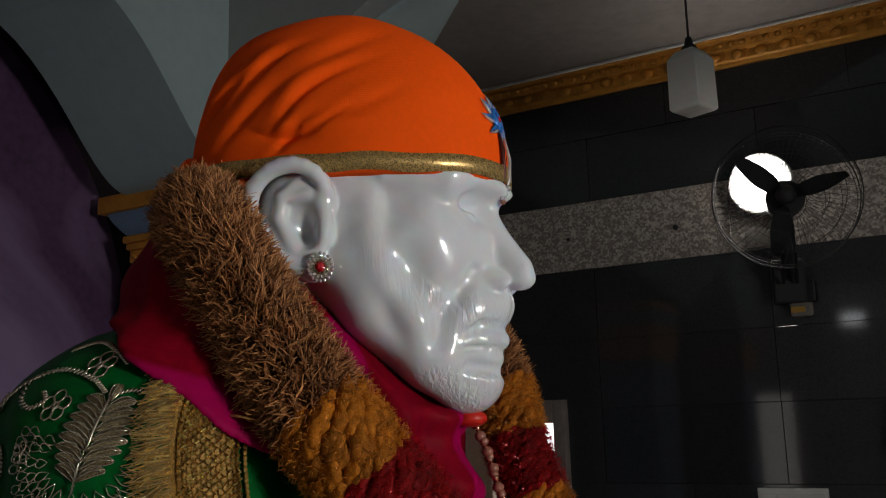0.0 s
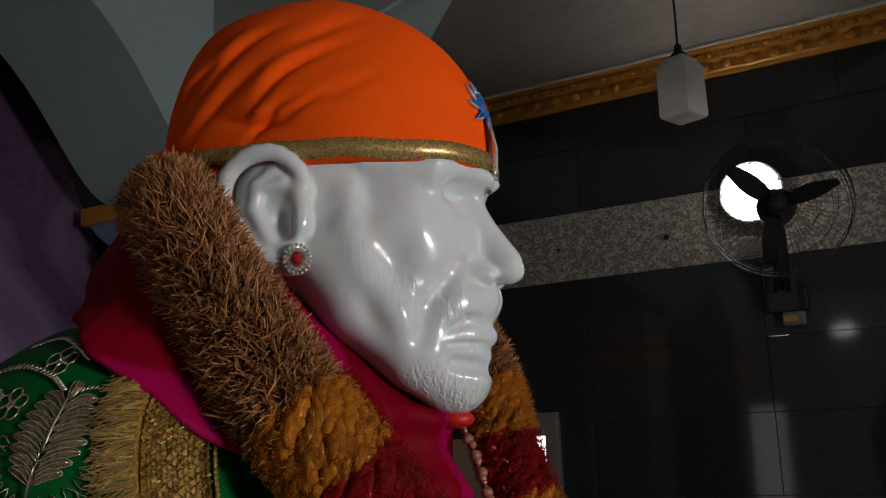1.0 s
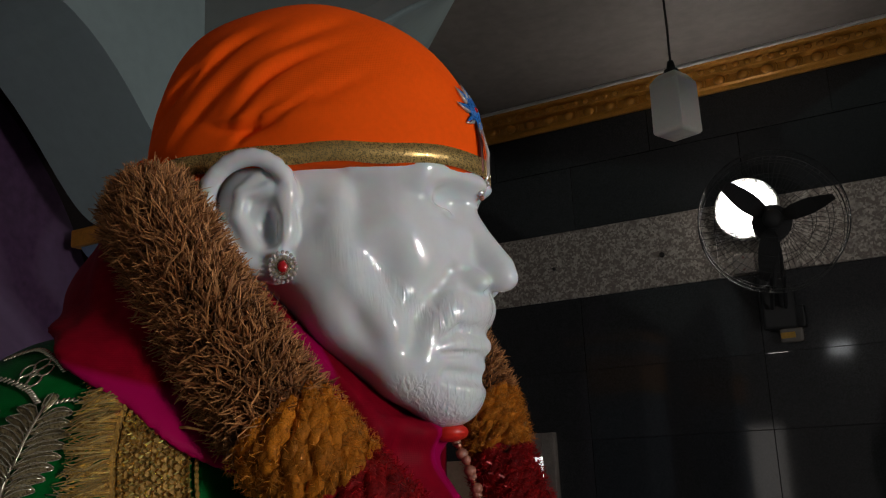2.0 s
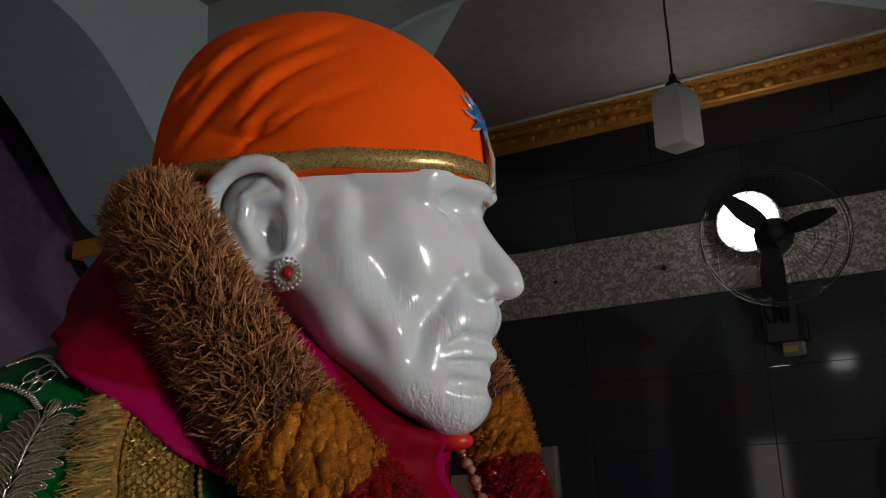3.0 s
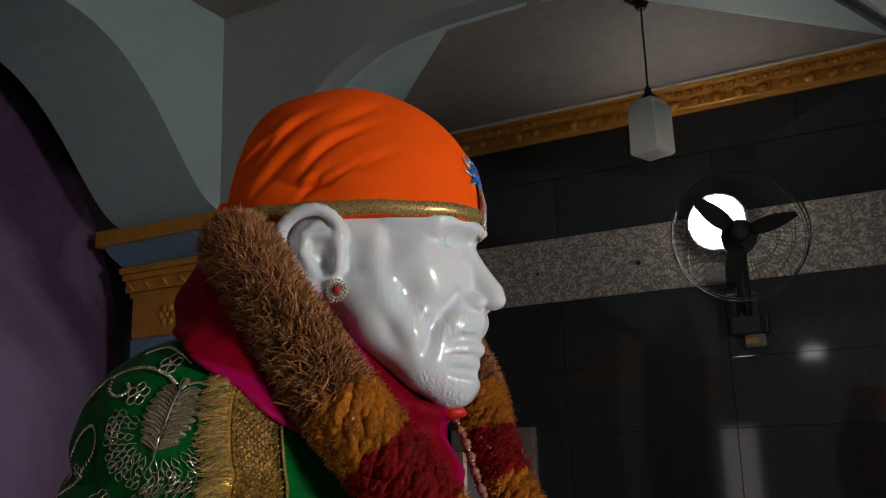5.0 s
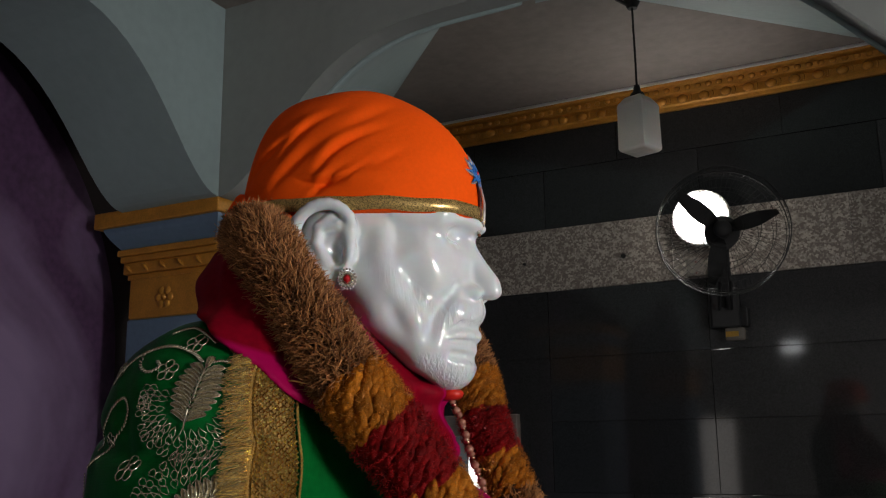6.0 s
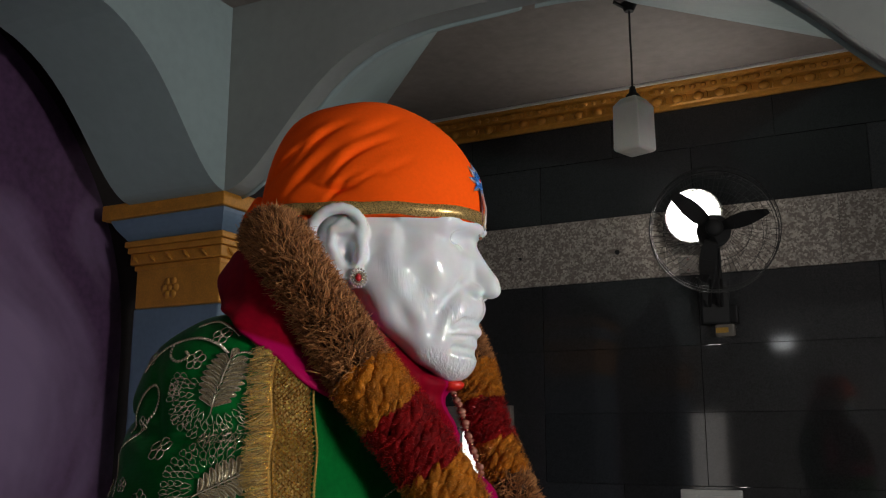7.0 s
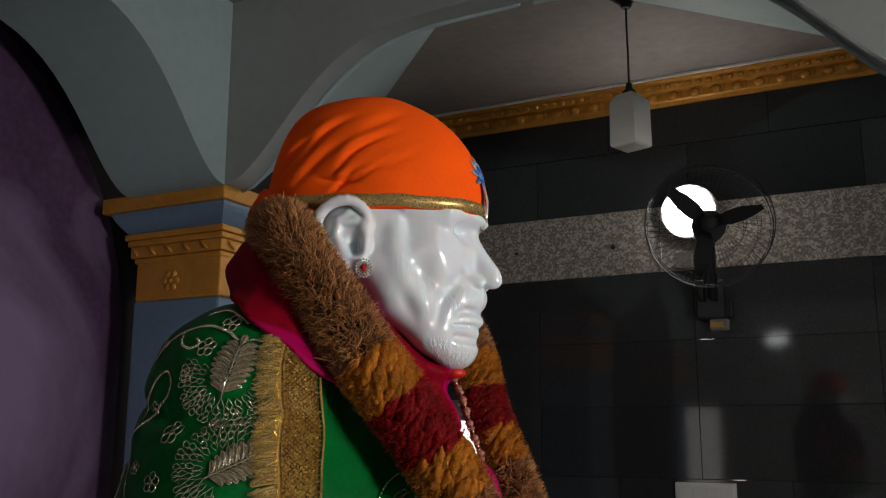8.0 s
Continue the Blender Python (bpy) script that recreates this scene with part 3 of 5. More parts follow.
    d = smin(d, ellipsoid(A, (0.0770, 0.0315, 0.0300), (0.0142, 0.0160, 0.0112)), 0.004)
    d = smin(d, rod(A, (0.0880, 0.0200, 0.0355), (0.0800, 0.0440, 0.0345), 0.0024, 0.0018), 0.004)
    d = smin(d, rod(A, (0.0865, 0.0215, 0.0250), (0.0790, 0.0430, 0.0255), 0.0016, 0.0014), 0.008)
    # nose: a straight bridge from a deep root to a pointed tip
    d = smin(d, rod(A, (0.0890, 0, 0.040), (0.1060, 0, 0.004), 0.0078, 0.0096), 0.008)
    d = smin(d, rod(A, (0.0905, 0, 0.038), (0.1150, 0, 0.002), 0.0064, 0.0082), 0.005)
    d = smin(d, ellipsoid(A, (0.1130, 0, -0.0050), (0.0124, 0.0100, 0.0094), 18), 0.005)
    d = smin(d, ellipsoid(A, (0.0980, 0.0128, -0.0080), (0.0125, 0.0064, 0.0074), 14), 0.005)
    d = smax(d, -ellipsoid(A, (0.1050, 0.0085, -0.0170), (0.0060, 0.0038, 0.0042)), 0.002)
    # muzzle, and the fold from the nose to the corner of the mouth
    d = smin(d, ellipsoid(A, (0.0760, 0, -0.037), (0.0235, 0.0330, 0.029)), 0.007)
    fold = [(0.0935, 0.0265, -0.0030), (0.0865, 0.0345, -0.0175), (0.0800, 0.0425, -0.0335), (0.0765, 0.0450, -0.0505)]
    for i in range(3):
        d = smax(d, -rod(A, fold[i], fold[i + 1], 0.0010 + 0.0007 * i, 0.0017 + 0.0007 * i), 0.013)
    # moustache, lips
    d = smin(d, rod(A, (0.0985, 0.004, -0.0240), (0.0895, 0.022, -0.0280), 0.0100, 0.0086), 0.008)
    d = smin(d, rod(A, (0.0895, 0.022, -0.0280), (0.0820, 0.0335, -0.0405), 0.0086, 0.0048), 0.007)
    d = smax(d, -rod(A, (0.1090, 0.000, -0.0410), (0.0965, 0.024, -0.0400), 0.0036), 0.004)
    d = smax(d, -rod(A, (0.0965, 0.024, -0.0400), (0.0865, 0.0360, -0.0465), 0.0036, 0.0020), 0.003)
    d = smin(d, rod(A, (0.0985, 0, -0.0480), (0.0915, 0.018, -0.0484), 0.0067, 0.0058), 0.002)
    d = smin(d, rod(A, (0.0915, 0.018, -0.0484), (0.0830, 0.0325, -0.0520), 0.0058, 0.0030), 0.002)
    d = smax(d, -rod(A, (0.1060, 0, -0.0540), (0.0960, 0.019, -0.0541), 0.0022), 0.0012)
    d = smax(d, -rod(A, (0.0960, 0.019, -0.0541), (0.0840, 0.0350, -0.0548), 0.0022), 0.0012)
    d = smin(d, rod(A, (0.0935, 0, -0.0602), (0.0880, 0.016, -0.0600), 0.0068, 0.0060), 0.0025)
    d = smin(d, rod(A, (0.0880, 0.016, -0.0600), (0.0810, 0.0290, -0.0570), 0.0060, 0.0032), 0.0025)
    d = smax(d, -rod(A, (0.1035, 0, -0.0700), (0.0880, 0.027, -0.0665), 0.0042), 0.004)
    # ear
    d = smin(d, ellipsoid(A, (-0.016, 0.081, 0.034), (0.026, 0.0095, 0.034), -14), 0.006)
    d = smax(d, -ellipsoid(A, (-0.0105, 0.0930, 0.032), (0.0185, 0.0100, 0.025), -14), 0.004)
    d = smax(d, -ellipsoid(A, (-0.006, 0.088, 0.022), (0.0095, 0.012, 0.013), -14), 0.004)
    pts = [(0.0065, 0.078, 0.042), (0.0050, 0.086, 0.056), (-0.007, 0.093, 0.0650), (-0.024, 0.096, 0.0635), (-0.0385, 0.096, 0.052), (-0.0420, 0.094, 0.036), (-0.036, 0.091, 0.019), (-0.025, 0.087, 0.006), (-0.010, 0.082, -0.002)]
    pts = [tuple(p) for p in spline(pts, 19)]
    ear = None
    for i in range(len(pts) - 1):
        e = rod(A, pts[i], pts[i + 1], 0.0052 + 0.00006 * i, 0.0052 + 0.00006 * (i + 1))
        ear = e if ear is None else smin(ear, e, 0.0008)
    ant = None
    for a, b in (((-0.010, 0.085, 0.055), (-0.021, 0.088, 0.046)), ((-0.021, 0.088, 0.046), (-0.0240, 0.088, 0.031)), ((-0.0240, 0.088, 0.031), (-0.016, 0.084, 0.012)), ((-0.021, 0.088, 0.045), (-0.006, 0.085, 0.047))):
        e = rod(A, a, b, 0.0044)
        ant = e if ant is None else smin(ant, e, 0.002)
    d = smin(d, ear, 0.004)
    d = smin(d, ant, 0.004)
    d = smin(d, ellipsoid(A, (-0.004, 0.0785, 0.000), (0.0100, 0.0060, 0.0110)), 0.005)
    d = smin(d, ellipsoid(A, (0.004, 0.078, 0.022), (0.006, 0.006, 0.009)), 0.004)
    return d + 0.0002 * np.sin(210 * x + 90 * z) * np.sin(170 * z - 60 * A[1])


def statue():
    ax, P = grid((-0.135, 0.0, -0.15), (0.135, 0.108, 0.13), 0.0013)
    half = head_field([p for p in P])
    V = np.concatenate([half[:, :0:-1], half], 1)
    ax[1] = np.concatenate([-ax[1][:0:-1], ax[1]])
    # polish: soften the cheeks and jaw, and keep ears, nose and lips crisp
    B = V
    for _ in range(14):
        for a in range(3):
            B = (np.roll(B, 1, a) + 2 * B + np.roll(B, -1, a)) / 4
    X, Y, Z = np.meshgrid(*ax, indexing="ij")
    w = np.clip((X - 0.016) / 0.012, 0, 1) * np.clip((0.094 - X) / 0.014, 0, 1) * np.clip((np.abs(Y) - 0.022) / 0.012, 0, 1) * np.clip((Z + 0.10) / 0.02, 0, 1)
    w = w * np.clip((0.030 - Z) / 0.010 + np.clip((0.070 - X) / 0.01, 0, 1), 0, 1)
    V = V + (B - V) * w
    v1, q1 = skin(V, ax)
    # robed body, hidden under the cloths, down to its seat
    ax, P = grid((-0.45, -0.40, -1.10), (0.62, 0.40, -0.08), 0.02)
    d = torso_field(P, 0.012)
    d = smin(d, ellipsoid(P, (0.05, 0, -0.72), (0.34, 0.30, 0.20)), 0.08)
    d = smin(d, np.maximum(np.maximum(np.abs(P[0] - 0.02) - 0.40, np.abs(P[1]) - 0.34), np.abs(P[2] + 0.95) - 0.13), 0.03)
    v2, q2 = skin(d, ax)
    me = mesh_of("statue", np.concatenate([v1, v2]), np.concatenate([q1, q2 + len(v1)]))
    ob = link("statue", me, MARBLE)
    x, y, z = np.concatenate([v1, v2]).T
    ramp = lambda v, lo, hi: np.clip((v - lo) / (hi - lo), 0, 1)
    edge = np.where(z > 0.012, 0.041, 0.041 + 1.05 * (0.012 - z))
    beard = ramp(x, edge - 0.034, edge - 0.010) * ramp(-x, -edge - 0.002, -edge + 0.003) * ramp(-z, -0.046, -0.02) * (0.35 + 0.65 * ramp(-z, -0.01, 0.03))
    chin = ramp(-z, 0.064, 0.071) * ramp(x, 0.045, 0.065) * 1.2
    lip = ramp(x, 0.078, 0.086) * ramp(-np.abs(y), -0.040, -0.034) * ramp(-z, 0.016, 0.021) * ramp(z, -0.044 - 0.2 * np.abs(y), -0.036 - 0.2 * np.abs(y))
    me.attributes.new("strands", "FLOAT", "POINT").data.foreach_set("value", np.maximum(np.maximum(beard, chin), lip).astype(np.float32))
    ob.matrix_world = STATUE
    return tagged(ob, "polished white marble statue of a bearded seated figure", "statue")


def torso_field(P, inset=0.0):
    A = (P[0], np.abs(P[1]), P[2])
    d = ellipsoid(A, (-0.06, 0, -0.33), (0.152, 0.185, 0.25))
    d = smin(d, ellipsoid(A, (0.0, 0, -0.45), (0.16, 0.20, 0.28)), 0.05)
    d = smin(d, rod(A, (-0.105, 0.0, -0.10), (-0.098, 0.120, -0.128), 0.078, 0.082), 0.05)
    d = smin(d, rod(A, (-0.100, 0.128, -0.135), (-0.095, 0.150, -0.24), 0.080, 0.088), 0.04)
    d = smin(d, rod(A, (-0.095, 0.150, -0.24), (-0.06, 0.165, -0.52), 0.088, 0.09), 0.04)
    return d + inset


def shawl_field(P):
    x, y, z = P
    d = torso_field(P)
    # creases: one across the upper arm, long soft folds down the chest
    ny = np.clip((-y - 0.08) / 0.06, 0, 1)
    back = np.clip((-0.01 - x) / 0.03, 0, 1)
    d = d + 0.007 * ny * back * np.exp(-((z + 0.146 + 0.10 * (x + 0.1) + 0.008 * np.sin(40 * x)) / 0.007) ** 2)
    d = d - 0.004 * ny * back * np.exp(-((z + 0.170 + 0.10 * (x + 0.1)) / 0.014) ** 2)
    d = d + 0.004 * ny * back * np.exp(-((x + 0.128 + 0.25 * (z + 0.12)) / 0.006) ** 2) * np.exp(-((z + 0.125) / 0.03) ** 2)
    front = np.clip((x - 0.0) / 0.03, 0, 1)
    d = d + 0.009 * front * np.sin(95 * (x * 0.8 + 0.62 * z) + 6 * np.sin(14 * z))
    d = d + 0.0015 * np.sin(60 * x + 33 * z) * np.sin(47 * z + 21 * y)
    return d


def cloth_thing(name, field, lo, hi, step, mat, label, category):
    ax, P = grid(lo, hi, step)
    ob = link(name, mesh_of(name, *skin(field(P), ax)), mat)
    ob.matrix_world = STATUE
    return tagged(ob, label, category)


def scarf_field(P):
    x, y, z = P
    t = torso_field(P) - 0.009
    # stand-up collar, flaring towards the shoulders
    rx = np.interp(z, (-0.14, -0.06, -0.03, 0.01, 0.035, 0.06), (0.142, 0.140, 0.135, 0.118, 0.106, 0.098)).astype(np.float32)
    ry = np.interp(z, (-0.14, -0.06, -0.03, 0.01, 0.035, 0.06), (0.158, 0.156, 0.147, 0.129, 0.113, 0.100)).astype(np.float32)
    flare = (np.sqrt(((x + 0.05) / rx) ** 2 + (y / ry) ** 2) - 1) * 0.10
    flare = smax(flare, x + 0.02, 0.02)
    d = smin(smin(t, flare, 0.012), rod(P, (-0.062, 0, 0.035), (-0.048, 0, -0.10), 0.074, 0.100), 0.05)
    d = smin(d, rod(P, (-0.030, 0, -0.10), (-0.022, 0, -0.22), 0.086, 0.098), 0.02)
    d = smin(d, rod(P, (0.018, -0.010, -0.112), (0.026, -0.012, -0.23), 0.042, 0.050), 0.02)
    d = smin(d, rod(P, (-0.004, 0.080, -0.098), (0.012, 0.080, -0.23), 0.040, 0.048), 0.02)
    # long folds running down from the nape to the chest
    u = 0.62 * x - 0.78 * z
    w = 0.78 * x + 0.62 * z + 0.25 * np.abs(y)
    inner = np.clip((0.10 - np.abs(y)) / 0.03, 0, 1) * np.clip((x + 0.02) / 0.04, 0, 1)
    d = d + 0.005 * inner * np.sin(120 * w + 5 * np.sin(18 * u)) + 0.0016 * np.sin(75 * w + 3 * np.sin(30 * u)) - 0.003 * np.exp(-((w + 0.045 + 0.1 * u) / 0.008) ** 2)
    d = d - 0.006 * np.exp(-((y - 0.012) / 0.006) ** 2) * np.clip((x - 0.02) / 0.02, 0, 1)
    fan = np.arctan2(y, x + 0.045)
    d = d + 0.0042 * np.clip((-0.04 - z) / 0.03, 0, 1) * np.clip((x + 0.02) / 0.03, 0, 1) * np.clip((0.11 - np.abs(y)) / 0.03, 0, 1) * np.sin(15 * fan + 9 * z + 1.5 * np.sin(30 * z + 4 * fan))
    edge = np.interp(x, (-0.20, -0.150, -0.118, -0.1020, -0.0882, -0.0733, -0.0483, -0.0335, -0.0150, 0.002, 0.022, 0.08, 0.2), (0.06, 0.0, -0.030, -0.040, -0.047, -0.058, -0.0755, -0.0865, -0.1070, -0.122, -0.085, -0.150, -0.28)).astype(np.float32)
    edge = edge - 0.5 * np.clip((0.078 + y) / 0.02, 0, 1) * np.clip((x + 0.03) / 0.02, 0, 1)
    d = smax(d, edge - z, 0.010)
    top = np.interp(x, (-0.2, -0.115, -0.02, 0.05, 0.12), (0.036, 0.036, -0.008, -0.088, -0.112)).astype(np.float32)
    d = smax(d, z - top, 0.006)
    d = np.maximum(d, -0.36 - z)
    return d


def cap_field(P):
    x, y, z = P
    d = ellipsoid(P, (-0.014, 0, 0.074), (0.1205, 0.0880, 0.1235))
    box_back = ((np.abs(x + 0.040) / 0.081) ** 2.8 + (np.abs(y - 0.005) / 0.080) ** 2.4 + (np.abs(z - 0.086) / 0.112) ** 2.8) ** (1 / 2.6)
    d = smin(d, (box_back - 1) * 0.085, 0.02)
    # pulled cloth: diagonal creases over the near side, towards the knot at the nape
    th = x * 0.78 + z * 0.62
    cr = x * 0.62 - z * 0.78
    near = np.clip(-y / 0.03, -1, 1) ** 2
    for off, wid, amp, t0, tw in ((-0.0975, 0.0034, 0.0075, 0.075, 0.030), (-0.1380, 0.0036, 0.0070, 0.055, 0.026), (-0.1480, 0.0032, 0.0065, 0.015, 0.026), (-0.0800, 0.0030, 0.0055, 0.042, 0.020), (-0.1180, 0.0042, 0.0050, 0.030, 0.030), (-0.0620, 0.0036, 0.0035, 0.095, 0.018), (-0.1120, 0.0050, 0.0035, 0.105, 0.022), (-0.070, 0.003, 0.0035, 0.005, 0.02)):
        c = cr - off - 0.10 * (th - t0) ** 2 / 0.03 - 0.0015 * np.sin(70 * th)
        along = np.exp(-((th - t0) / tw) ** 2)
        d = d + 0.6 * amp * near * np.exp(-(c / wid) ** 2) * along
        d = d - 0.35 * amp * near * np.exp(-((c + 2.6 * wid) / (1.7 * wid)) ** 2) * along
    d = d + 0.0045 * near * np.exp(-((z - 0.087 - 0.10 * (x + 0.02) ** 2 / 0.01) / 0.0028) ** 2) * np.exp(-((x + 0.01) / 0.035) ** 2)
    d = d - 0.0030 * near * np.exp(-((z - 0.094) / 0.005) ** 2) * np.exp(-((x + 0.01) / 0.04) ** 2)
    d = d + 0.0016 * np.sin(70 * th + 12 * y) * np.exp(-((z - 0.088) / 0.012) ** 2) * near
    d = d + 0.0007 * np.sin(45 * th + 30 * cr) * np.sin(38 * y + 25 * z)
    low = np.interp(x, (-0.2, -0.085, -0.068, -0.056, 0.0, 0.2), (0.0, 0.005, 0.030, 0.0630, 0.0590, 0.0575)).astype(np.float32)
    return smax(d, low - z, 0.003)


statue()
cap = cloth_thing("head_cloth", cap_field, (-0.155, -0.105, -0.01), (0.12, 0.105, 0.22), 0.0025, ORANGE, "bright orange cloth tied tightly over the statue's head", "headscarf")
shawl = cloth_thing("shawl", shawl_field, (-0.30, -0.29, -0.62), (0.24, 0.29, 0.0), 0.005, GREEN, "emerald green satin shawl with silver embroidery and gold border", "shawl")
scarf = cloth_thing("scarf", scarf_field, (-0.24, -0.25, -0.37), (0.20, 0.25, 0.06), 0.0030, SCARF, "crimson and magenta satin scarf wrapped round the statue's neck", "scarf")


def caster(ob):
    from mathutils.bvhtree import BVHTree
    me = ob.data
    return BVHTree.FromPolygons([v.co for v in me.vertices], [p.vertices for p in me.polygons])


# crimson cloth with a magenta border; magenta on the pleats paints lit folds, along smooth lines
co = np.empty(len(scarf.data.vertices) * 3)
scarf.data.vertices.foreach_get("co", co)
x, y, z = co.reshape(-1, 3).T
hem = np.where((x < 0.01) & (y < -0.04), -(z + 0.36 * x + 0.0835), -0.02)
lit_pleat = np.where(x > 0.0, 0.03 * (np.sin(5 * np.arctan2(y, x + 0.045) + 4 * z + 0.9) + 0.15), -0.02)
scarf.data.attributes.new("dye_and_light", "FLOAT", "POINT").data.foreach_set("value", np.maximum(hem, lit_pleat).astype(np.float32))

CAP_TREE, SHAWL_TREE, SCARF_TREE = caster(cap), caster(shawl), caster(scarf)


def lay(tree, x, z, lift=0.001, y0=-0.6):
    """The point of the near side of a cloth at (x, z), lifted off it."""
    p, n, _, _ = tree.ray_cast(Vector((x, y0, z)), Vector((0, 1, 0)))
    if p is None:
        return None
    n = n if n.y < 0 else -n
    return p + n * lift


def ring_point(tree, a, z, lift, c=(-0.015, 0)):
    o = Vector((c[0] + 0.4 * math.cos(a), c[1] + 0.4 * math.sin(a), z))
    p, n, _, _ = tree.ray_cast(o, Vector((c[0], c[1], z)) - o)
    if p is None:
        return None
    out = Vector((math.cos(a), math.sin(a), 0))
    return p + out * lift


# gold band of the head cloth, once round
def strip(rows, thick=0.0012):
    """A band with thickness from rows of (lower, upper, outward)."""
    bm = bmesh.new()
    sec = [[bm.verts.new(q) for q in (lo, lo + n * thick, (lo + up) / 2 + n * thick * 1.15, up + n * thick, up)] for lo, up, n in rows]
    for a, b in zip(sec, sec[1:]):
        for j in range(4):
            bm.faces.new((a[j], a[j + 1], b[j + 1], b[j]))
        bm.faces.new((a[4], a[0], b[0], b[4]))
    return bm


rows = []
for i in range(121):
    a = -math.pi + 2 * math.pi * i / 120
    zf = 0.060 + 0.005 * max(0.0, -math.cos(a)) ** 1.2 + 0.0012 * math.sin(3 * a + 1) + 0.0006 * math.sin(11 * a)
    lo, up = ring_point(CAP_TREE, a, zf + 0.0005, 0.0020), ring_point(CAP_TREE, a, zf + 0.0125, 0.0014)
    if lo and up:
        rows.append((lo, up, Vector((math.cos(a), math.sin(a), 0))))
part("gold_band", strip(rows), GOLD_BAND, cap, "gold lace band sewn along the rim", True)

# blue sun badge: a disc with rays on the brow of the cloth
badge = thing("badge", STATUE, "blue and silver embroidered sun badge on the head cloth", "badge")
centre, _, _, _ = CAP_TREE.ray_cast(Vector((0.4, -0.004, 0.107)), Vector((-1, 0, 0)))
bn = Vector((0.93, -0.05, 0.36)).normalized()
bu = Vector((0, 1, 0)).cross(bn).normalized()
bu = bu if bu.z > 0 else -bu
bv = bn.cross(bu)


def badge_point(r, a, lift):
    o = centre + r * (math.cos(a) * bv + math.sin(a) * bu)
    p, n, _, _ = CAP_TREE.ray_cast(o + bn * 0.1, -bn)
    return (p if p is not None else o) + bn * lift


bm = bmesh.new()
tube(bm, [badge_point(0.0075, a, 0.0018) for a in (2 * math.pi * i / 20 for i in range(20))], 0.0019, 6, True)
tube(bm, [badge_point(0.004, a, 0.0018) for a in (2 * math.pi * i / 14 for i in range(14))], 0.0022, 6, True)
part("disc", bm, BLUE_THREAD, badge, smooth=True)
for i in range(18):
    a = 2 * math.pi * i / 18
    bm = tube(bmesh.new(), [badge_point(r, a + 0.35 * (r - 0.0095) / 0.01 * (1 if i % 2 else 0.2), 0.0016) for r in (0.0095, 0.013, 0.0165, 0.0195 + 0.002 * (i % 2))], [0.0012, 0.0015, 0.001, 0.0004], 5)
    part("ray", bm, GEM_CLEAR if i % 2 else BLUE_THREAD, badge, smooth=True)
part("heart", ball(bmesh.new(), badge_point(0.0, 0, 0.002), 0.0028, 10, 8), GEM_RED, badge, smooth=True)

# forehead ornament: a stiff pendant that hangs from the badge over the brow
orn = thing("forehead_ornament", STATUE, "dark red and silver pendant hanging over the statue's brow", "ornament")
bm = bmesh.new()
tube(bm, [(0.1050, -0.007, 0.100), (0.1082, -0.0085, 0.084), (0.1080, -0.008, 0.066), (0.1065, -0.007, 0.057)], [0.0008, 0.0016, 0.0018, 0.0008], 8)
part("pendant", bm, DARK_METAL, orn, smooth=True)
bm = bmesh.new()
tube(bm, [(0.1060, 0.002, 0.100), (0.1095, 0.003, 0.080), (0.1090, 0.001, 0.064), (0.1070, -0.003, 0.055)], [0.0008, 0.0016, 0.0020, 0.0008], 8)
part("pendant", bm, GEM_CLEAR, orn, smooth=True)
for k, q in enumerate(((0.1065, -0.005, 0.0535), (0.1062, -0.007, 0.050), (0.1057, -0.004, 0.0475), (0.1085, 0.001, 0.058))):
    part("stone", ball(bmesh.new(), q, 0.0019, 8, 6), GEM_CLEAR if k % 2 else BEAD, orn, smooth=True)

# earring: ruby in a ring of rhinestones, on the lobe
ear = thing("earring", STATUE @ pose(0.0050, -0.0862, -0.0025, 90, 0, 16), "round earring with a ruby in a ring of rhinestones", "earring")
part("ruby", ball(bmesh.new(), (0, 0, 0.0025), (0.0030, 0.0036, 0.0022), 14, 10), GEM_RED, ear, "red oval stone", True)
bm = tube(bmesh.new(), [(0.0040 * math.cos(a), 0.0046 * math.sin(a), 0.001) for a in (2 * math.pi * i / 20 for i in range(20))], 0.0008, 6, True)
cyl(bm, (0, 0, -0.006), (0, 0, 0.001), 0.0072, 0.0072, 20)
part("setting", bm, SILVER, ear)
for k, (rx, ry, n, s) in enumerate(((0.0056, 0.0064, 13, 0.00105), (0.0078, 0.0090, 18, 0.0013))):
    for i in range(n):
        a = 2 * math.pi * (i + 0.5 * k) / n
        part("rhinestone", ball(bmesh.new(), (rx * math.cos(a), ry * math.sin(a), 0.0012), s, 6, 5), GEM_CLEAR, ear)


# ---- border and embroidery of the shawl ----
def border_x(z):
    """Front edge of the gold band at height z."""
    pts = ((-0.05, -0.0170), (-0.085, -0.0150), (-0.1126, -0.0130), (-0.1457, -0.0098), (-0.2115, -0.0005), (-0.32, 0.012), (-0.62, 0.02))
    for (z0, x0), (z1, x1) in zip(pts, pts[1:]):
        if z1 <= z <= z0:
            return x0 + (x1 - x0) * (z - z0) / (z1 - z0)
    return pts[-1][1]


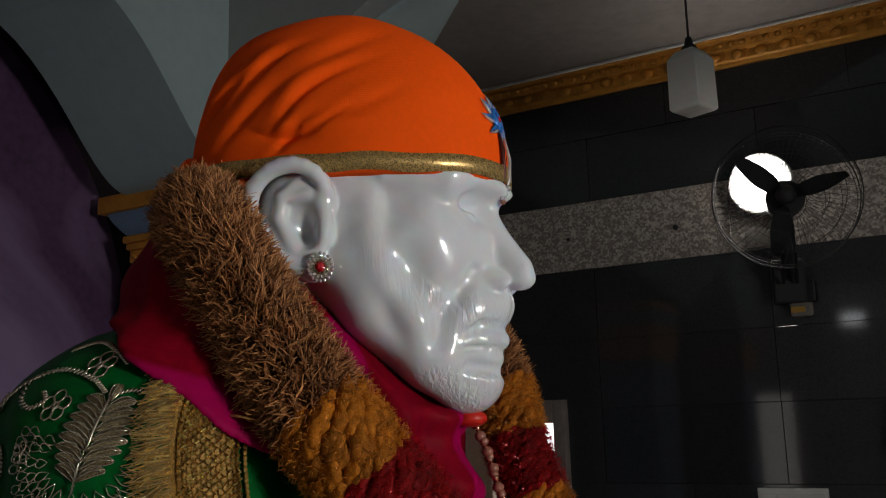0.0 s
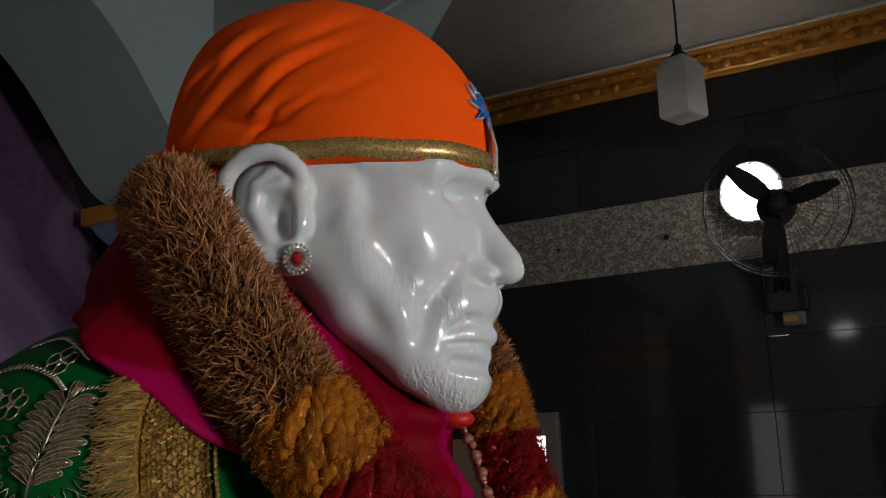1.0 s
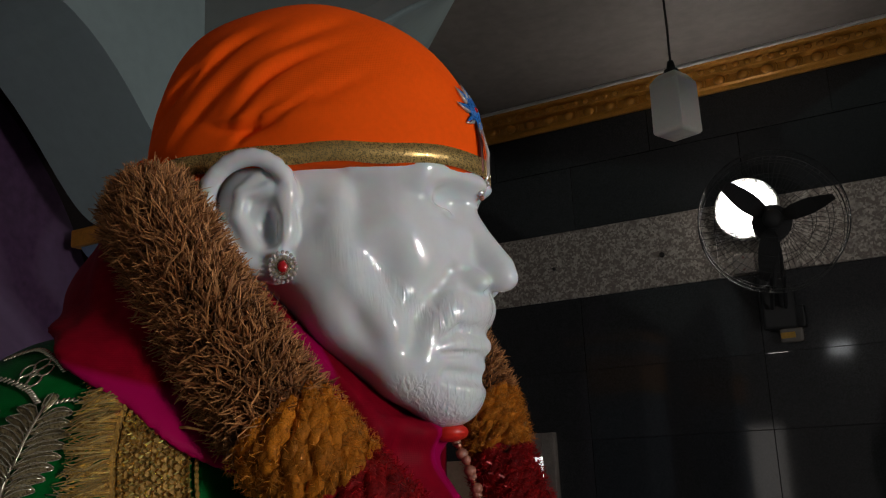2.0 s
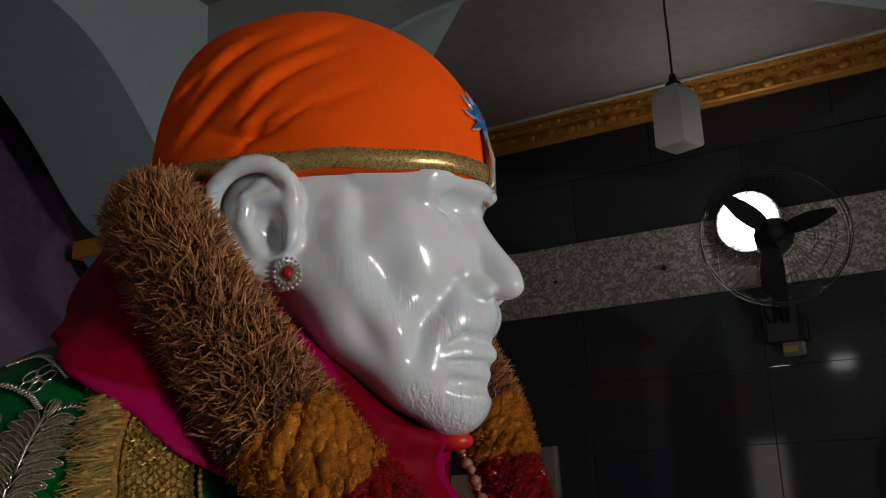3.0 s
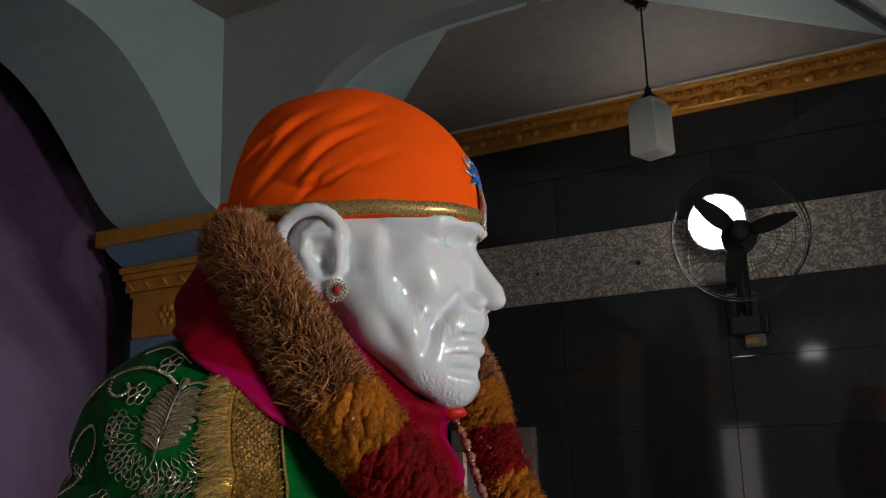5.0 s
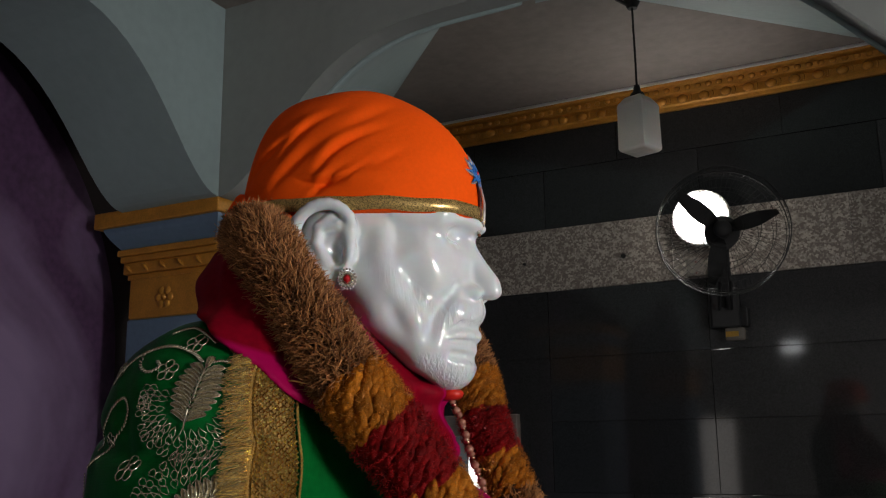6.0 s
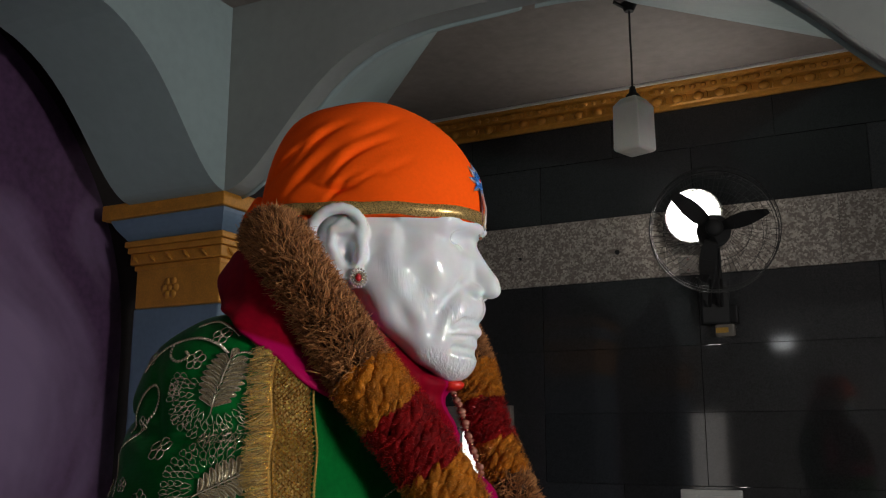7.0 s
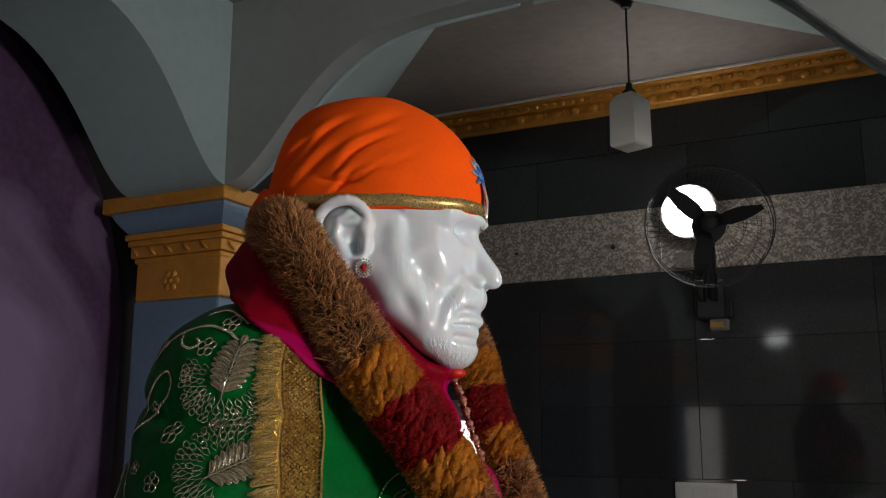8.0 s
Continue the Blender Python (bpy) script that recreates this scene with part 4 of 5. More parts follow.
def braid(name, o0, o1, zs, lift, thick, mat, label):
    """A band laid on the cloth, with a rounded section and thickness."""
    bm = bmesh.new()
    rows = []
    for z in zs:
        row = [lay(SHAWL_TREE, border_x(z) + o0 + (o1 - o0) * k / 8, z, lift + thick * (0 if k in (0, 8) else 1)) for k in range(9)]
        if all(row):
            rows.append([bm.verts.new(p) for p in row])
    for a, b in zip(rows, rows[1:]):
        for j in range(8):
            bm.faces.new((a[j], a[j + 1], b[j + 1], b[j]))
    bmesh.ops.solidify(bm, geom=list(bm.faces), thickness=0.0008)
    return part(name, bm, mat, shawl, label, True)


zs = [-0.062 - 0.003 * i for i in range(110)]
braid("gold_braid", -0.0205, -0.0005, zs, 0.0012, 0.0016, GOLD_TRIM, "gold lace braid")
rng = random.Random(5)
for edge in (-0.0218, -0.0195, 0.0005):
    bm = bmesh.new()
    pts = [lay(SHAWL_TREE, border_x(z) + edge, z, 0.0028) for z in zs]
    for i, p in enumerate(pts):
        if p and i % 1 == 0:
            ball(bm, p, (0.0013, 0.0013, 0.0019), 6, 5)
    tagged(part("beading", bm, GOLD_TRIM, shawl, "row of gold beads"), kind="stuff")
# small loops woven over the braid
V, F = [], []


def thread(pts, r):
    """A thin three-sided thread, straight into the lists V and F."""
    b = len(V)
    way = (pts[-1] - pts[0]).normalized()
    e1 = way.orthogonal().normalized()
    e2 = way.cross(e1)
    for q in pts:
        V.extend(q + r * (math.cos(c) * e1 + math.sin(c) * e2) for c in (0, 2.094, 4.189))
    for m in range(0, 3 * (len(pts) - 1), 3):
        F.extend((b + m + j, b + m + (j + 1) % 3, b + m + 3 + (j + 1) % 3, b + m + 3 + j) for j in range(3))


def sew(name, mat, label):
    me = bpy.data.meshes.new(name)
    me.from_pydata(V, [], F)
    tagged(link(name, me, mat, shawl, label), kind="stuff")
    V.clear()
    F.clear()


for row in range(125):
    for col in range(13):
        z, o = -0.066 - 0.0021 * row + 0.0008 * rng.random(), -0.0195 + 0.00150 * col + 0.0005 * rng.random()
        p = lay(SHAWL_TREE, border_x(z) + o, z, 0.0031)
        if p:
            a, L = (0.9 if (row + col) % 2 else -0.9) + 0.5 * (rng.random() - 0.5), 0.0014 + 0.0010 * rng.random()
            d = Vector((math.cos(a), 0, math.sin(a))) * L
            thread([p - d, p + Vector((0, -0.0016, 0)), p + d], 0.0006)
sew("braid_thread", GOLD_THREAD, "glittering gold thread")
# fringe of metallic threads, hanging in loose clumps
for k in range(1900):
    z = -0.062 - 0.27 * k / 1900 + 0.001 * rng.random()
    clump = math.sin(k * 0.085) + 0.6 * math.sin(k * 0.21 + 1)
    L = 0.011 + 0.006 * rng.random() + 0.002 * clump
    b = border_x(z) - 0.0205
    tip = 0.005 * math.sin(k * 0.085 + 1.2) + 0.006 * (rng.random() - 0.5)
    lift = 0.002 + 0.003 * rng.random()
    pts = [lay(SHAWL_TREE, b - L * u, z + tip * u * u - 0.004 * u, 0.0020 + lift * math.sin(math.pi * 0.8 * u)) for u in (0, 0.35, 0.7, 1)]
    if all(pts):
        thread(pts, 0.00036)
sew("fringe", FRINGE, "fringe of gold threads")


def stitch(bm, pts, r=0.0007, closed=False, lift=0.0012, n=5):
    q = [lay(SHAWL_TREE, x, z, lift) for x, z in pts]
    q = [p for p in q if p]
    if len(q) > 2:
        tube(bm, q, r, n, closed)


def cord(bm, ctrl, n=40, r=0.0011):
    """A twisted cord: short slanted stitches along a curve."""
    pts = [(p.x, p.z) for p in spline([Vector((x, 0, z)) for x, z in ctrl], n * 2)]
    for (x0, z0), (x1, z1) in zip(pts[::2], pts[1::2]):
        dx, dz = x1 - x0, z1 - z0
        l = math.hypot(dx, dz) or 1
        ox, oz = -dz / l * r * 1.1, dx / l * r * 1.1
        stitch(bm, [(x0 - ox - dx * 0.3, z0 - oz - dz * 0.3), ((x0 + x1) / 2, (z0 + z1) / 2), (x1 + ox + dx * 0.3, z1 + oz + dz * 0.3)], r * 0.75, lift=0.0014)


def ring(bm, x, z, rx, rz, r=0.0005, n=10):
    stitch(bm, [(x + rx * math.cos(a), z + rz * math.sin(a)) for a in (2 * math.pi * i / n for i in range(n))], r, True)


def leaf(x, z, size, turn):
    """A feathered leaf: pairs of padded leaflets in dull thread, each with a silver outline, along a raised stem."""
    c, s = math.cos(radians(turn)), math.sin(radians(turn))
    loc = lambda u, v: (x + size * (u * c - v * s), z + size * (u * s + v * c))
    bm, rim = bmesh.new(), bmesh.new()
    spots = [(sg, k) for sg in (-1, 1) for k in range(8)] + [(0, 8)]
    for sg, k in spots:
        v0 = -0.44 + 0.105 * k
        w = (0.20 + 0.16 * math.sin(math.pi * (k + 1.2) / 9.5)) if sg else 0.0
        a, b = (0.0, v0), (sg * w, v0 + 0.13 + (0.06 if not sg else 0))
        mid = [(a[0] + (b[0] - a[0]) * t, a[1] + (b[1] - a[1]) * t + 0.05 * math.sin(math.pi * t)) for t in (0, 0.2, 0.45, 0.7, 0.9, 1)]
        wide = [0.012, 0.042, 0.058, 0.052, 0.03, 0.006]
        nx, nz = -(b[1] - a[1]), b[0] - a[0]
        l = math.hypot(nx, nz)
        rows = []
        for (u, v), h in zip(mid, wide):
            row = [lay(SHAWL_TREE, *loc(u + nx / l * h * q, v + nz / l * h * q), 0.0010 + 0.0016 * (1 - q * q)) for q in (-1, -0.5, 0, 0.5, 1)]
            if all(row):
                rows.append([bm.verts.new(p) for p in row])
        for r0, r1 in zip(rows, rows[1:]):
            for m in range(4):
                bm.faces.new((r0[m], r0[m + 1], r1[m + 1], r1[m]))
        for q in (-1, 1):
            stitch(rim, [loc(u + nx / l * h * q, v + nz / l * h * q) for (u, v), h in zip(mid, wide)], 0.00045, lift=0.0019)
        stitch(rim, [loc(*p) for p in mid[:5]], 0.0004, lift=0.0030)
    bmesh.ops.solidify(bm, geom=list(bm.faces), thickness=0.0006)
    motif = part("leaf_motif", bm, LEAF_FILL, shawl, "feathered leaf motif in dull gold thread", True)
    stitch(rim, [loc(0, v) for v in (-0.56, -0.3, -0.1, 0.1, 0.3, 0.45)], 0.0009, lift=0.0032)
    part("vein", rim, SILVER, motif, "silver thread veins", True)


def flower(x, z, r, n=5):
    bm = bmesh.new()
    for k in range(n):
        a = 2 * math.pi * k / n + 0.3
        ring(bm, x + r * 0.6 * math.cos(a), z + r * 0.6 * math.sin(a), r * 0.40, r * 0.40, 0.0006)
    ring(bm, x, z, r * 0.16, r * 0.16, 0.0008, 8)
    part("flower_motif", bm, SILVER, shawl, "small flower in silver thread", True)


def vine(ctrl, n=40, r=0.0011):
    bm = bmesh.new()
    cord(bm, ctrl, n, r)
    part("vine_motif", bm, SILVER, shawl, "curling cord of silver thread", True)


leaf(-0.0695, -0.106, 0.048, -8)
leaf(-0.0520, -0.186, 0.044, -60)


def loop_fan(cx, cz, radii, a0, a1):
    """Rows of small teardrop loops fanning round a leaf."""
    bm = bmesh.new()
    for k, r in enumerate(radii):
        n = int(radians(a1 - a0) * r / 0.0062)
        for i in range(n):
            a = radians(a0 + (a1 - a0) * (i + 0.5 * (k % 2)) / n) + 0.14 * (rng.random() - 0.5)
            x, z = cx + r * math.cos(a), cz + 0.92 * r * math.sin(a)
            if x > border_x(z) - 0.033:
                continue
            L, W = 0.0042 * (0.85 + 0.3 * rng.random()), 0.0024
            u, v = (math.cos(a), math.sin(a)), (-math.sin(a), math.cos(a))
            drop = [(-1, 0), (-0.4, 0.55), (0.25, 1), (0.8, 0.75), (1, 0), (0.8, -0.75), (0.25, -1), (-0.4, -0.55)]
            stitch(bm, [(x + L * p * u[0] + W * q * v[0], z + L * p * u[1] + W * q * v[1]) for p, q in drop], 0.00042, True, 0.0016)
    tagged(part("loop_field", bm, SILVER, shawl, "fan of looped silver thread", True), kind="stuff")


loop_fan(-0.0705, -0.116, (0.0225, 0.0285, 0.0345, 0.0400), 150, 375)
loop_fan(-0.0575, -0.189, (0.0215, 0.0275, 0.0335, 0.0395), 72, 265)
vine([(-0.150, -0.096), (-0.144, -0.087), (-0.125, -0.073), (-0.103, -0.068), (-0.082, -0.074), (-0.071, -0.082)], 38)
vine([(-0.125, -0.074), (-0.122, -0.084), (-0.112, -0.089), (-0.104, -0.085), (-0.108, -0.080)], 16)
vine([(-0.068, -0.084), (-0.058, -0.081), (-0.046, -0.084)], 12, 0.0009)
vine([(-0.066, -0.096), (-0.056, -0.092), (-0.045, -0.094)], 12, 0.0008)
vine([(-0.160, -0.160), (-0.146, -0.150), (-0.131, -0.135), (-0.125, -0.118), (-0.132, -0.108), (-0.143, -0.116), (-0.150, -0.132), (-0.156, -0.148)], 46)
vine([(-0.165, -0.165), (-0.160, -0.185), (-0.155, -0.205), (-0.145, -0.225), (-0.142, -0.26)], 34, 0.0008)
vine([(-0.110, -0.056), (-0.095, -0.052), (-0.080, -0.058), (-0.068, -0.066)], 22, 0.001)
vine([(-0.178, -0.200), (-0.171, -0.188), (-0.166, -0.205), (-0.174, -0.225), (-0.180, -0.215)], 22, 0.0009)
for x, z, r in ((-0.096, -0.088, 0.0085), (-0.083, -0.066, 0.008), (-0.140, -0.140, 0.006), (-0.1125, -0.161, 0.0095), (-0.1216, -0.201, 0.0085), (-0.108, -0.112, 0.006), (-0.148, -0.190, 0.006), (-0.060, -0.260, 0.01), (-0.145, -0.085, 0.006), (0.056, -0.218, 0.007)):
    flower(x, z, r)
vine([(0.034, -0.225), (0.038, -0.205), (0.050, -0.197), (0.064, -0.205), (0.068, -0.225)], 26, 0.0009)


# ---- the garland: roots and yarn tufts, hung round the neck ----
NEAR = [(-0.120, 0.010, 0.050), (-0.105, -0.050, 0.049), (-0.073, -0.099, 0.034), (-0.043, -0.121, -0.004), (-0.003, -0.137, -0.053), (0.026, -0.133, -0.095), (0.048, -0.123, -0.126), (0.072, -0.111, -0.159), (0.095, -0.099, -0.200), (0.114, -0.088, -0.245), (0.130, -0.080, -0.30)]
FAR = [(-0.120, 0.010, 0.050), (-0.106, 0.065, 0.050), (-0.070, 0.110, 0.030), (-0.005, 0.122, -0.010), (0.048, 0.108, -0.034), (0.067, 0.103, -0.064), (0.074, 0.102, -0.090), (0.083, 0.100, -0.128), (0.097, 0.098, -0.165), (0.118, 0.092, -0.210), (0.133, 0.084, -0.25), (0.142, 0.076, -0.30)]
garland = thing("garland", STATUE, "thick garland of brown roots with ochre and dark red yarn tufts", "garland")


def strand(ctrl, sections, radius, straw_count, seed, pale):
    rg = random.Random(seed)
    path = spline(ctrl, 160)
    tang = [(path[min(i + 1, 159)] - path[max(i - 1, 0)]).normalized() for i in range(160)]
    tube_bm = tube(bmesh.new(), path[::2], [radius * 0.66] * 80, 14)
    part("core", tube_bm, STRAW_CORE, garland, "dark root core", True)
    # height bands along the strand: kind of each point
    def kind_at(i):
        if i < 60:
            return "straw"
        z = path[i].z
        for z0, kd in sections:
            if z > z0:
                return kd
        return "straw"
    straw_ids = [i for i in range(160) if kind_at(i) == "straw"]
    v, f, vp, fp = [], [], [], []
    for k in range(straw_count):
        i = rg.choice(straw_ids)
        t = tang[i]
        a = rg.uniform(0, 2 * math.pi)
        s = t.orthogonal().normalized()
        n = (math.cos(a) * s + math.sin(a) * t.cross(s)).normalized()
        side = t.cross(n)
        base = path[i] + t * rg.uniform(-0.002, 0.002) + n * radius * rg.uniform(0.58, 0.72)
        L = radius * rg.uniform(0.24, 0.42)
        lean = rg.uniform(-0.7, 0.55)
        way = (n + t * lean + side * rg.uniform(-0.65, 0.65)).normalized()
        bend = (t * rg.uniform(-0.8, 0.7) + side * rg.uniform(-0.8, 0.8) - n * 0.1) * L * 0.6
        w = rg.uniform(0.0004, 0.0008)
        light = rg.random() < pale
        if light:
            L *= 1.15
        V, F = (vp, fp) if light else (v, f)
        b = len(V)
        e1 = way.orthogonal().normalized()
        e2 = way.cross(e1)
        for q, ww in ((base, w), (base + way * L * 0.55 + bend * 0.25, w * 0.85), (base + way * L + bend, w * 0.35)):
            for j in range(3):
                c = 2 * math.pi * j / 3
                V.append(q + ww * (math.cos(c) * e1 + math.sin(c) * e2))
        for r in (0, 3):
            for j in range(3):
                F.append((b + r + j, b + r + (j + 1) % 3, b + r + 3 + (j + 1) % 3, b + r + 3 + j))
        F.append((b + 6, b + 7, b + 8))
    for V, F, mat, lab in ((v, f, STRAW, "bristling brown roots"), (vp, fp, STRAW_PALE, "pale straw ends")):
        me = bpy.data.meshes.new("straw")
        me.from_pydata(V, [], F)
        tagged(link("straw", me, mat, garland, lab), kind="stuff")
    # tinsel fibres that stand out of the yarn, gold with gold and red with red
    for kd, mat in (("gold", TINSEL_GOLD), ("red", TINSEL_RED)):
        ids = [i for i in range(60, 160) if kind_at(i) == kd]
        v, f = [], []
        for k in range(90 * len(ids)):
            i = rg.choice(ids)
            t = tang[i]
            a = rg.uniform(0, 2 * math.pi)
            s = t.orthogonal().normalized()
            n = (math.cos(a) * s + math.sin(a) * t.cross(s)).normalized()
            p = path[i] + t * rg.uniform(-0.002, 0.002) + n * radius * rg.uniform(0.88, 1.0)
            way = (n * 0.7 + t * rg.uniform(-1, 1) + t.cross(n) * rg.uniform(-1, 1)).normalized() * rg.uniform(0.0025, 0.0055)
            e = way.orthogonal().normalized() * rg.uniform(0.00022, 0.0004)
            g = way.cross(e).normalized() * e.length
            b = len(v)
            v += [p + e, p - e * 0.5 + g, p - e * 0.5 - g, p + way]
            f += [(b, b + 1, b + 3), (b + 1, b + 2, b + 3), (b + 2, b, b + 3)]
        me = bpy.data.meshes.new("tinsel")
        me.from_pydata(v, [], f)
        tagged(link("tinsel", me, mat, garland, "glittering tinsel fibres"), kind="stuff")
    # yarn tufts in rings
    i = 60
    turn = 0.0
    while i < 160:
        kd = kind_at(i)
        if kd != "straw":
            t = tang[i]
            s = t.orthogonal().normalized()
            for j in range(12):
                a = 2 * math.pi * j / 12 + turn + rg.uniform(-0.25, 0.25)
                n = math.cos(a) * s + math.sin(a) * t.cross(s)
                rr = radius * (0.74 if kd == "gold" else 0.72) + rg.uniform(-0.0015, 0.001)
                ob = new("yarn_tuft", TUFT[kd].data)
                ob.parent = garland
                zax = (n + t * 0.25).normalized()
                q = (1.05 if kd == "gold" else 1.3) + rg.uniform(-0.3, 0.3)
                xax = (t * math.cos(q) + t.cross(n) * math.sin(q)).normalized()
                xax = (xax - zax * xax.dot(zax)).normalized()
                m = Matrix((xax, zax.cross(xax), zax)).transposed().to_4x4()
                k = rg.uniform(0.62, 1.0) * radius / 0.034
                ob.matrix_local = Matrix.Translation(path[i] + n * rr) @ m @ Matrix.Diagonal((k, k, k, 1))
            turn += 0.39
            i += 2
        else:
            i += 1


def tuft(kd, mat):
    """A fat twist of yarn: plaited lobes with thread grooves."""
    bm = bmesh.new()
    bmesh.ops.create_uvsphere(bm, u_segments=22, v_segments=18, radius=1, matrix=Matrix.Rotation(math.pi / 2, 4, "Y"))
    for w in bm.verts:
        x, y, z = w.co
        g = 1 + 0.13 * math.sin(3 * math.atan2(z, y) + 6.0 * x) + 0.10 * math.sin(9 * math.atan2(z, y) + 14 * x) * math.sin(17 * x + 2) + 0.07 * math.sin(7 * math.atan2(z, y) - 23 * x)
        w.co = Vector((0.0150 * x, 0.0056 * y * g, 0.0062 * z * g + 0.005 * (0.4 - x * x)))
    ob = part("yarn_tuft", bm, mat, garland, smooth=True)
    ob.location = (-0.10, 0.03 if kd == "gold" else -0.03, 0.052)
    return ob


TUFT = {"gold": tuft("gold", YARN_GOLD), "red": tuft("red", YARN_RED)}
strand(NEAR, ((-0.094, "straw"), (-0.128, "gold"), (-0.176, "red"), (-0.214, "gold")), 0.0345, 26000, 11, 0.34)
strand(FAR, ((-0.074, "straw"), (-0.112, "gold"), (-0.160, "red"), (-0.196, "gold")), 0.0275, 12000, 12, 0.3)
# a few long loose straws
for a, b in (((-0.024, -0.152, -0.048), (0.018, -0.163, -0.060)), ((-0.055, -0.150, 0.008), (-0.030, -0.158, 0.004)), ((0.005, -0.160, -0.070), (0.035, -0.158, -0.052)), ((-0.02, -0.158, -0.095), (0.002, -0.160, -0.098)), ((-0.03, -0.155, -0.02), (-0.012, -0.164, -0.006))):
    a, b = Vector(a), Vector(b)
    bm = tube(bmesh.new(), [a, (a + b) / 2 + Vector((0, -0.003, 0.001)), b], [0.0008, 0.0008, 0.0004], 4)
    part("loose_straw", bm, STRAW_PALE, garland, "pale loose straw")

# bead necklace on the chest
neck = thing("bead_necklace", STATUE, "string of rosy brown beads and pearls", "necklace")
path = spline([(0.040, 0.068, -0.080), (0.052, 0.069, -0.095), (0.064, 0.069, -0.118), (0.072, 0.068, -0.143), (0.083, 0.066, -0.174), (0.097, 0.062, -0.209), (0.108, 0.058, -0.232), (0.122, 0.05, -0.28)], 44)
for i, p in enumerate(path):
    way = (path[min(i + 1, 43)] - path[max(i - 1, 0)]).normalized()
    if i > 33 and i % 4 == 1:
        part("pearl", ball(bmesh.new(), p, 0.0052, 12, 9), PEARL, neck, "large pale pearl", True)
    elif i % 3 == 1:
        bm = cyl(bmesh.new(), p - way * 0.0032, p, 0.0034, 0.0016, 10)
        cyl(bm, p, p + way * 0.0032, 0.0016, 0.0034, 10)
        part("spacer", bm, COPPER, neck, "flared copper cap", True)
    else:
        r = 0.0036 + 0.0010 * ((i * 7) % 3) / 2
        part("bead", ball(bmesh.new(), p + Vector((0.0006 * math.sin(9 * i), 0.0006 * math.cos(7 * i), 0)), (r, r, r * 0.9), 8, 6), BEAD, neck, smooth=True)
part("knot", ball(bmesh.new(), (0.074, 0.004, -0.100), (0.012, 0.012, 0.006), 12, 8), RED_PLAIN, neck, "bright red cloth knot under the chin", True)

# gathered end of the head cloth at the nape
bm = bmesh.new()
ball(bm, (-0.128, -0.030, 0.070), (0.016, 0.024, 0.030), 16, 12)
for w in bm.verts:
    w.co += Vector((0.002 * math.sin(160 * w.co.z), 0.0015 * math.sin(140 * w.co.x + 90 * w.co.z), 0))
part("knot", bm, ORANGE, cap, "gathered orange cloth at the nape", True)

# ---- aisle: pendant lamp, fan, wall light, switch board ----
lamp = thing("pendant_lamp", pose(-0.598, 2.31, -0.010, 0, 0, 72), "hexagonal white opal glass pendant lamp on a dark cord", "lamp")
bm = bmesh.new()
n = 4
rings = []
for r, z in ((0.020, 2.650), (0.040, 2.643), (0.062, 2.620), (0.064, 2.484), (0.055, 2.478), (0.02, 2.475)):
    rings.append([bm.verts.new((r * math.cos(a), r * math.sin(a), z)) for a in (math.pi / 4 + 2 * math.pi * j / n for j in range(n))])
for a, b in zip(rings, rings[1:]):
    for j in range(n):
        bm.faces.new((a[j], a[(j + 1) % n], b[(j + 1) % n], b[j]))
bm.faces.new(rings[0])
bm.faces.new(rings[-1])
bmesh.ops.bevel(bm, geom=list(bm.edges), offset=0.003, segments=2, affect="EDGES", profile=0.5)
part("shade", bm, OPAL, lamp, "opal glass box shade")
bm = cyl(bmesh.new(), (0, 0, 2.646), (0, 0, 2.658), 0.024, 0.018, 16)
cyl(bm, (0, 0, 2.658), (0, 0, 2.682), 0.013, 0.008, 12)
part("holder", bm, BLACK_PLASTIC, lamp, "dark lamp holder")
part("cord", tube(bmesh.new(), [(0, 0, 2.675), (0.001, 0, 2.78), (-0.001, 0, 2.86), (0, 0, 2.940)], 0.0032, 6), BLACK_PLASTIC, lamp)
bm = cyl(bmesh.new(), (0, 0, 2.926), (0, 0, 2.951), 0.014, 0.026, 16)
tube(bm, [(0, 0, 2.936), (-0.02, 0.012, 2.940), (-0.05, 0.02, 2.946)], 0.006, 6)
part("ceiling_rose", bm, BLACK_PLASTIC, lamp)

FC = Vector((-0.490, 2.86, 2.328))
fan = thing("wall_fan", pose(*FC, 0, 0, 14), "black wall fan with a wire guard, standing still", "fan")
wire = 0.0010


def guard(name, y0, y1, rmax, label):
    bm = bmesh.new()
    for r, dy in ((rmax, 0.5), (rmax * 0.97, 0.72), (rmax * 0.78, 0.92), (rmax * 0.56, 1.0), (rmax * 0.30, 1.0)):
        y = y0 + (y1 - y0) * dy
        tube(bm, [(r * math.cos(a), y, r * math.sin(a)) for a in (2 * math.pi * i / 48 for i in range(48))], wire * (2.2 if r == rmax else 1), 5, True)
    g = part(name, bm, BLACK_PLASTIC, fan, label)
    bm = tube(bmesh.new(), [(r * math.cos(t), y0 + (y1 - y0) * dy, r * math.sin(t)) for r, dy, t in ((rmax, 0.5, 0), (rmax * 0.97, 0.72, 0.01), (rmax * 0.78, 0.92, 0.06), (rmax * 0.3, 1.0, 0.2))], wire * 0.7, 3, ends=False)
    first = part("wire", bm, BLACK_PLASTIC, g)
    for k in range(1, 60):
        w = new("wire", first.data)
        w.parent = g
        w.rotation_euler = (0, 2 * math.pi * k / 60, 0)
    return g


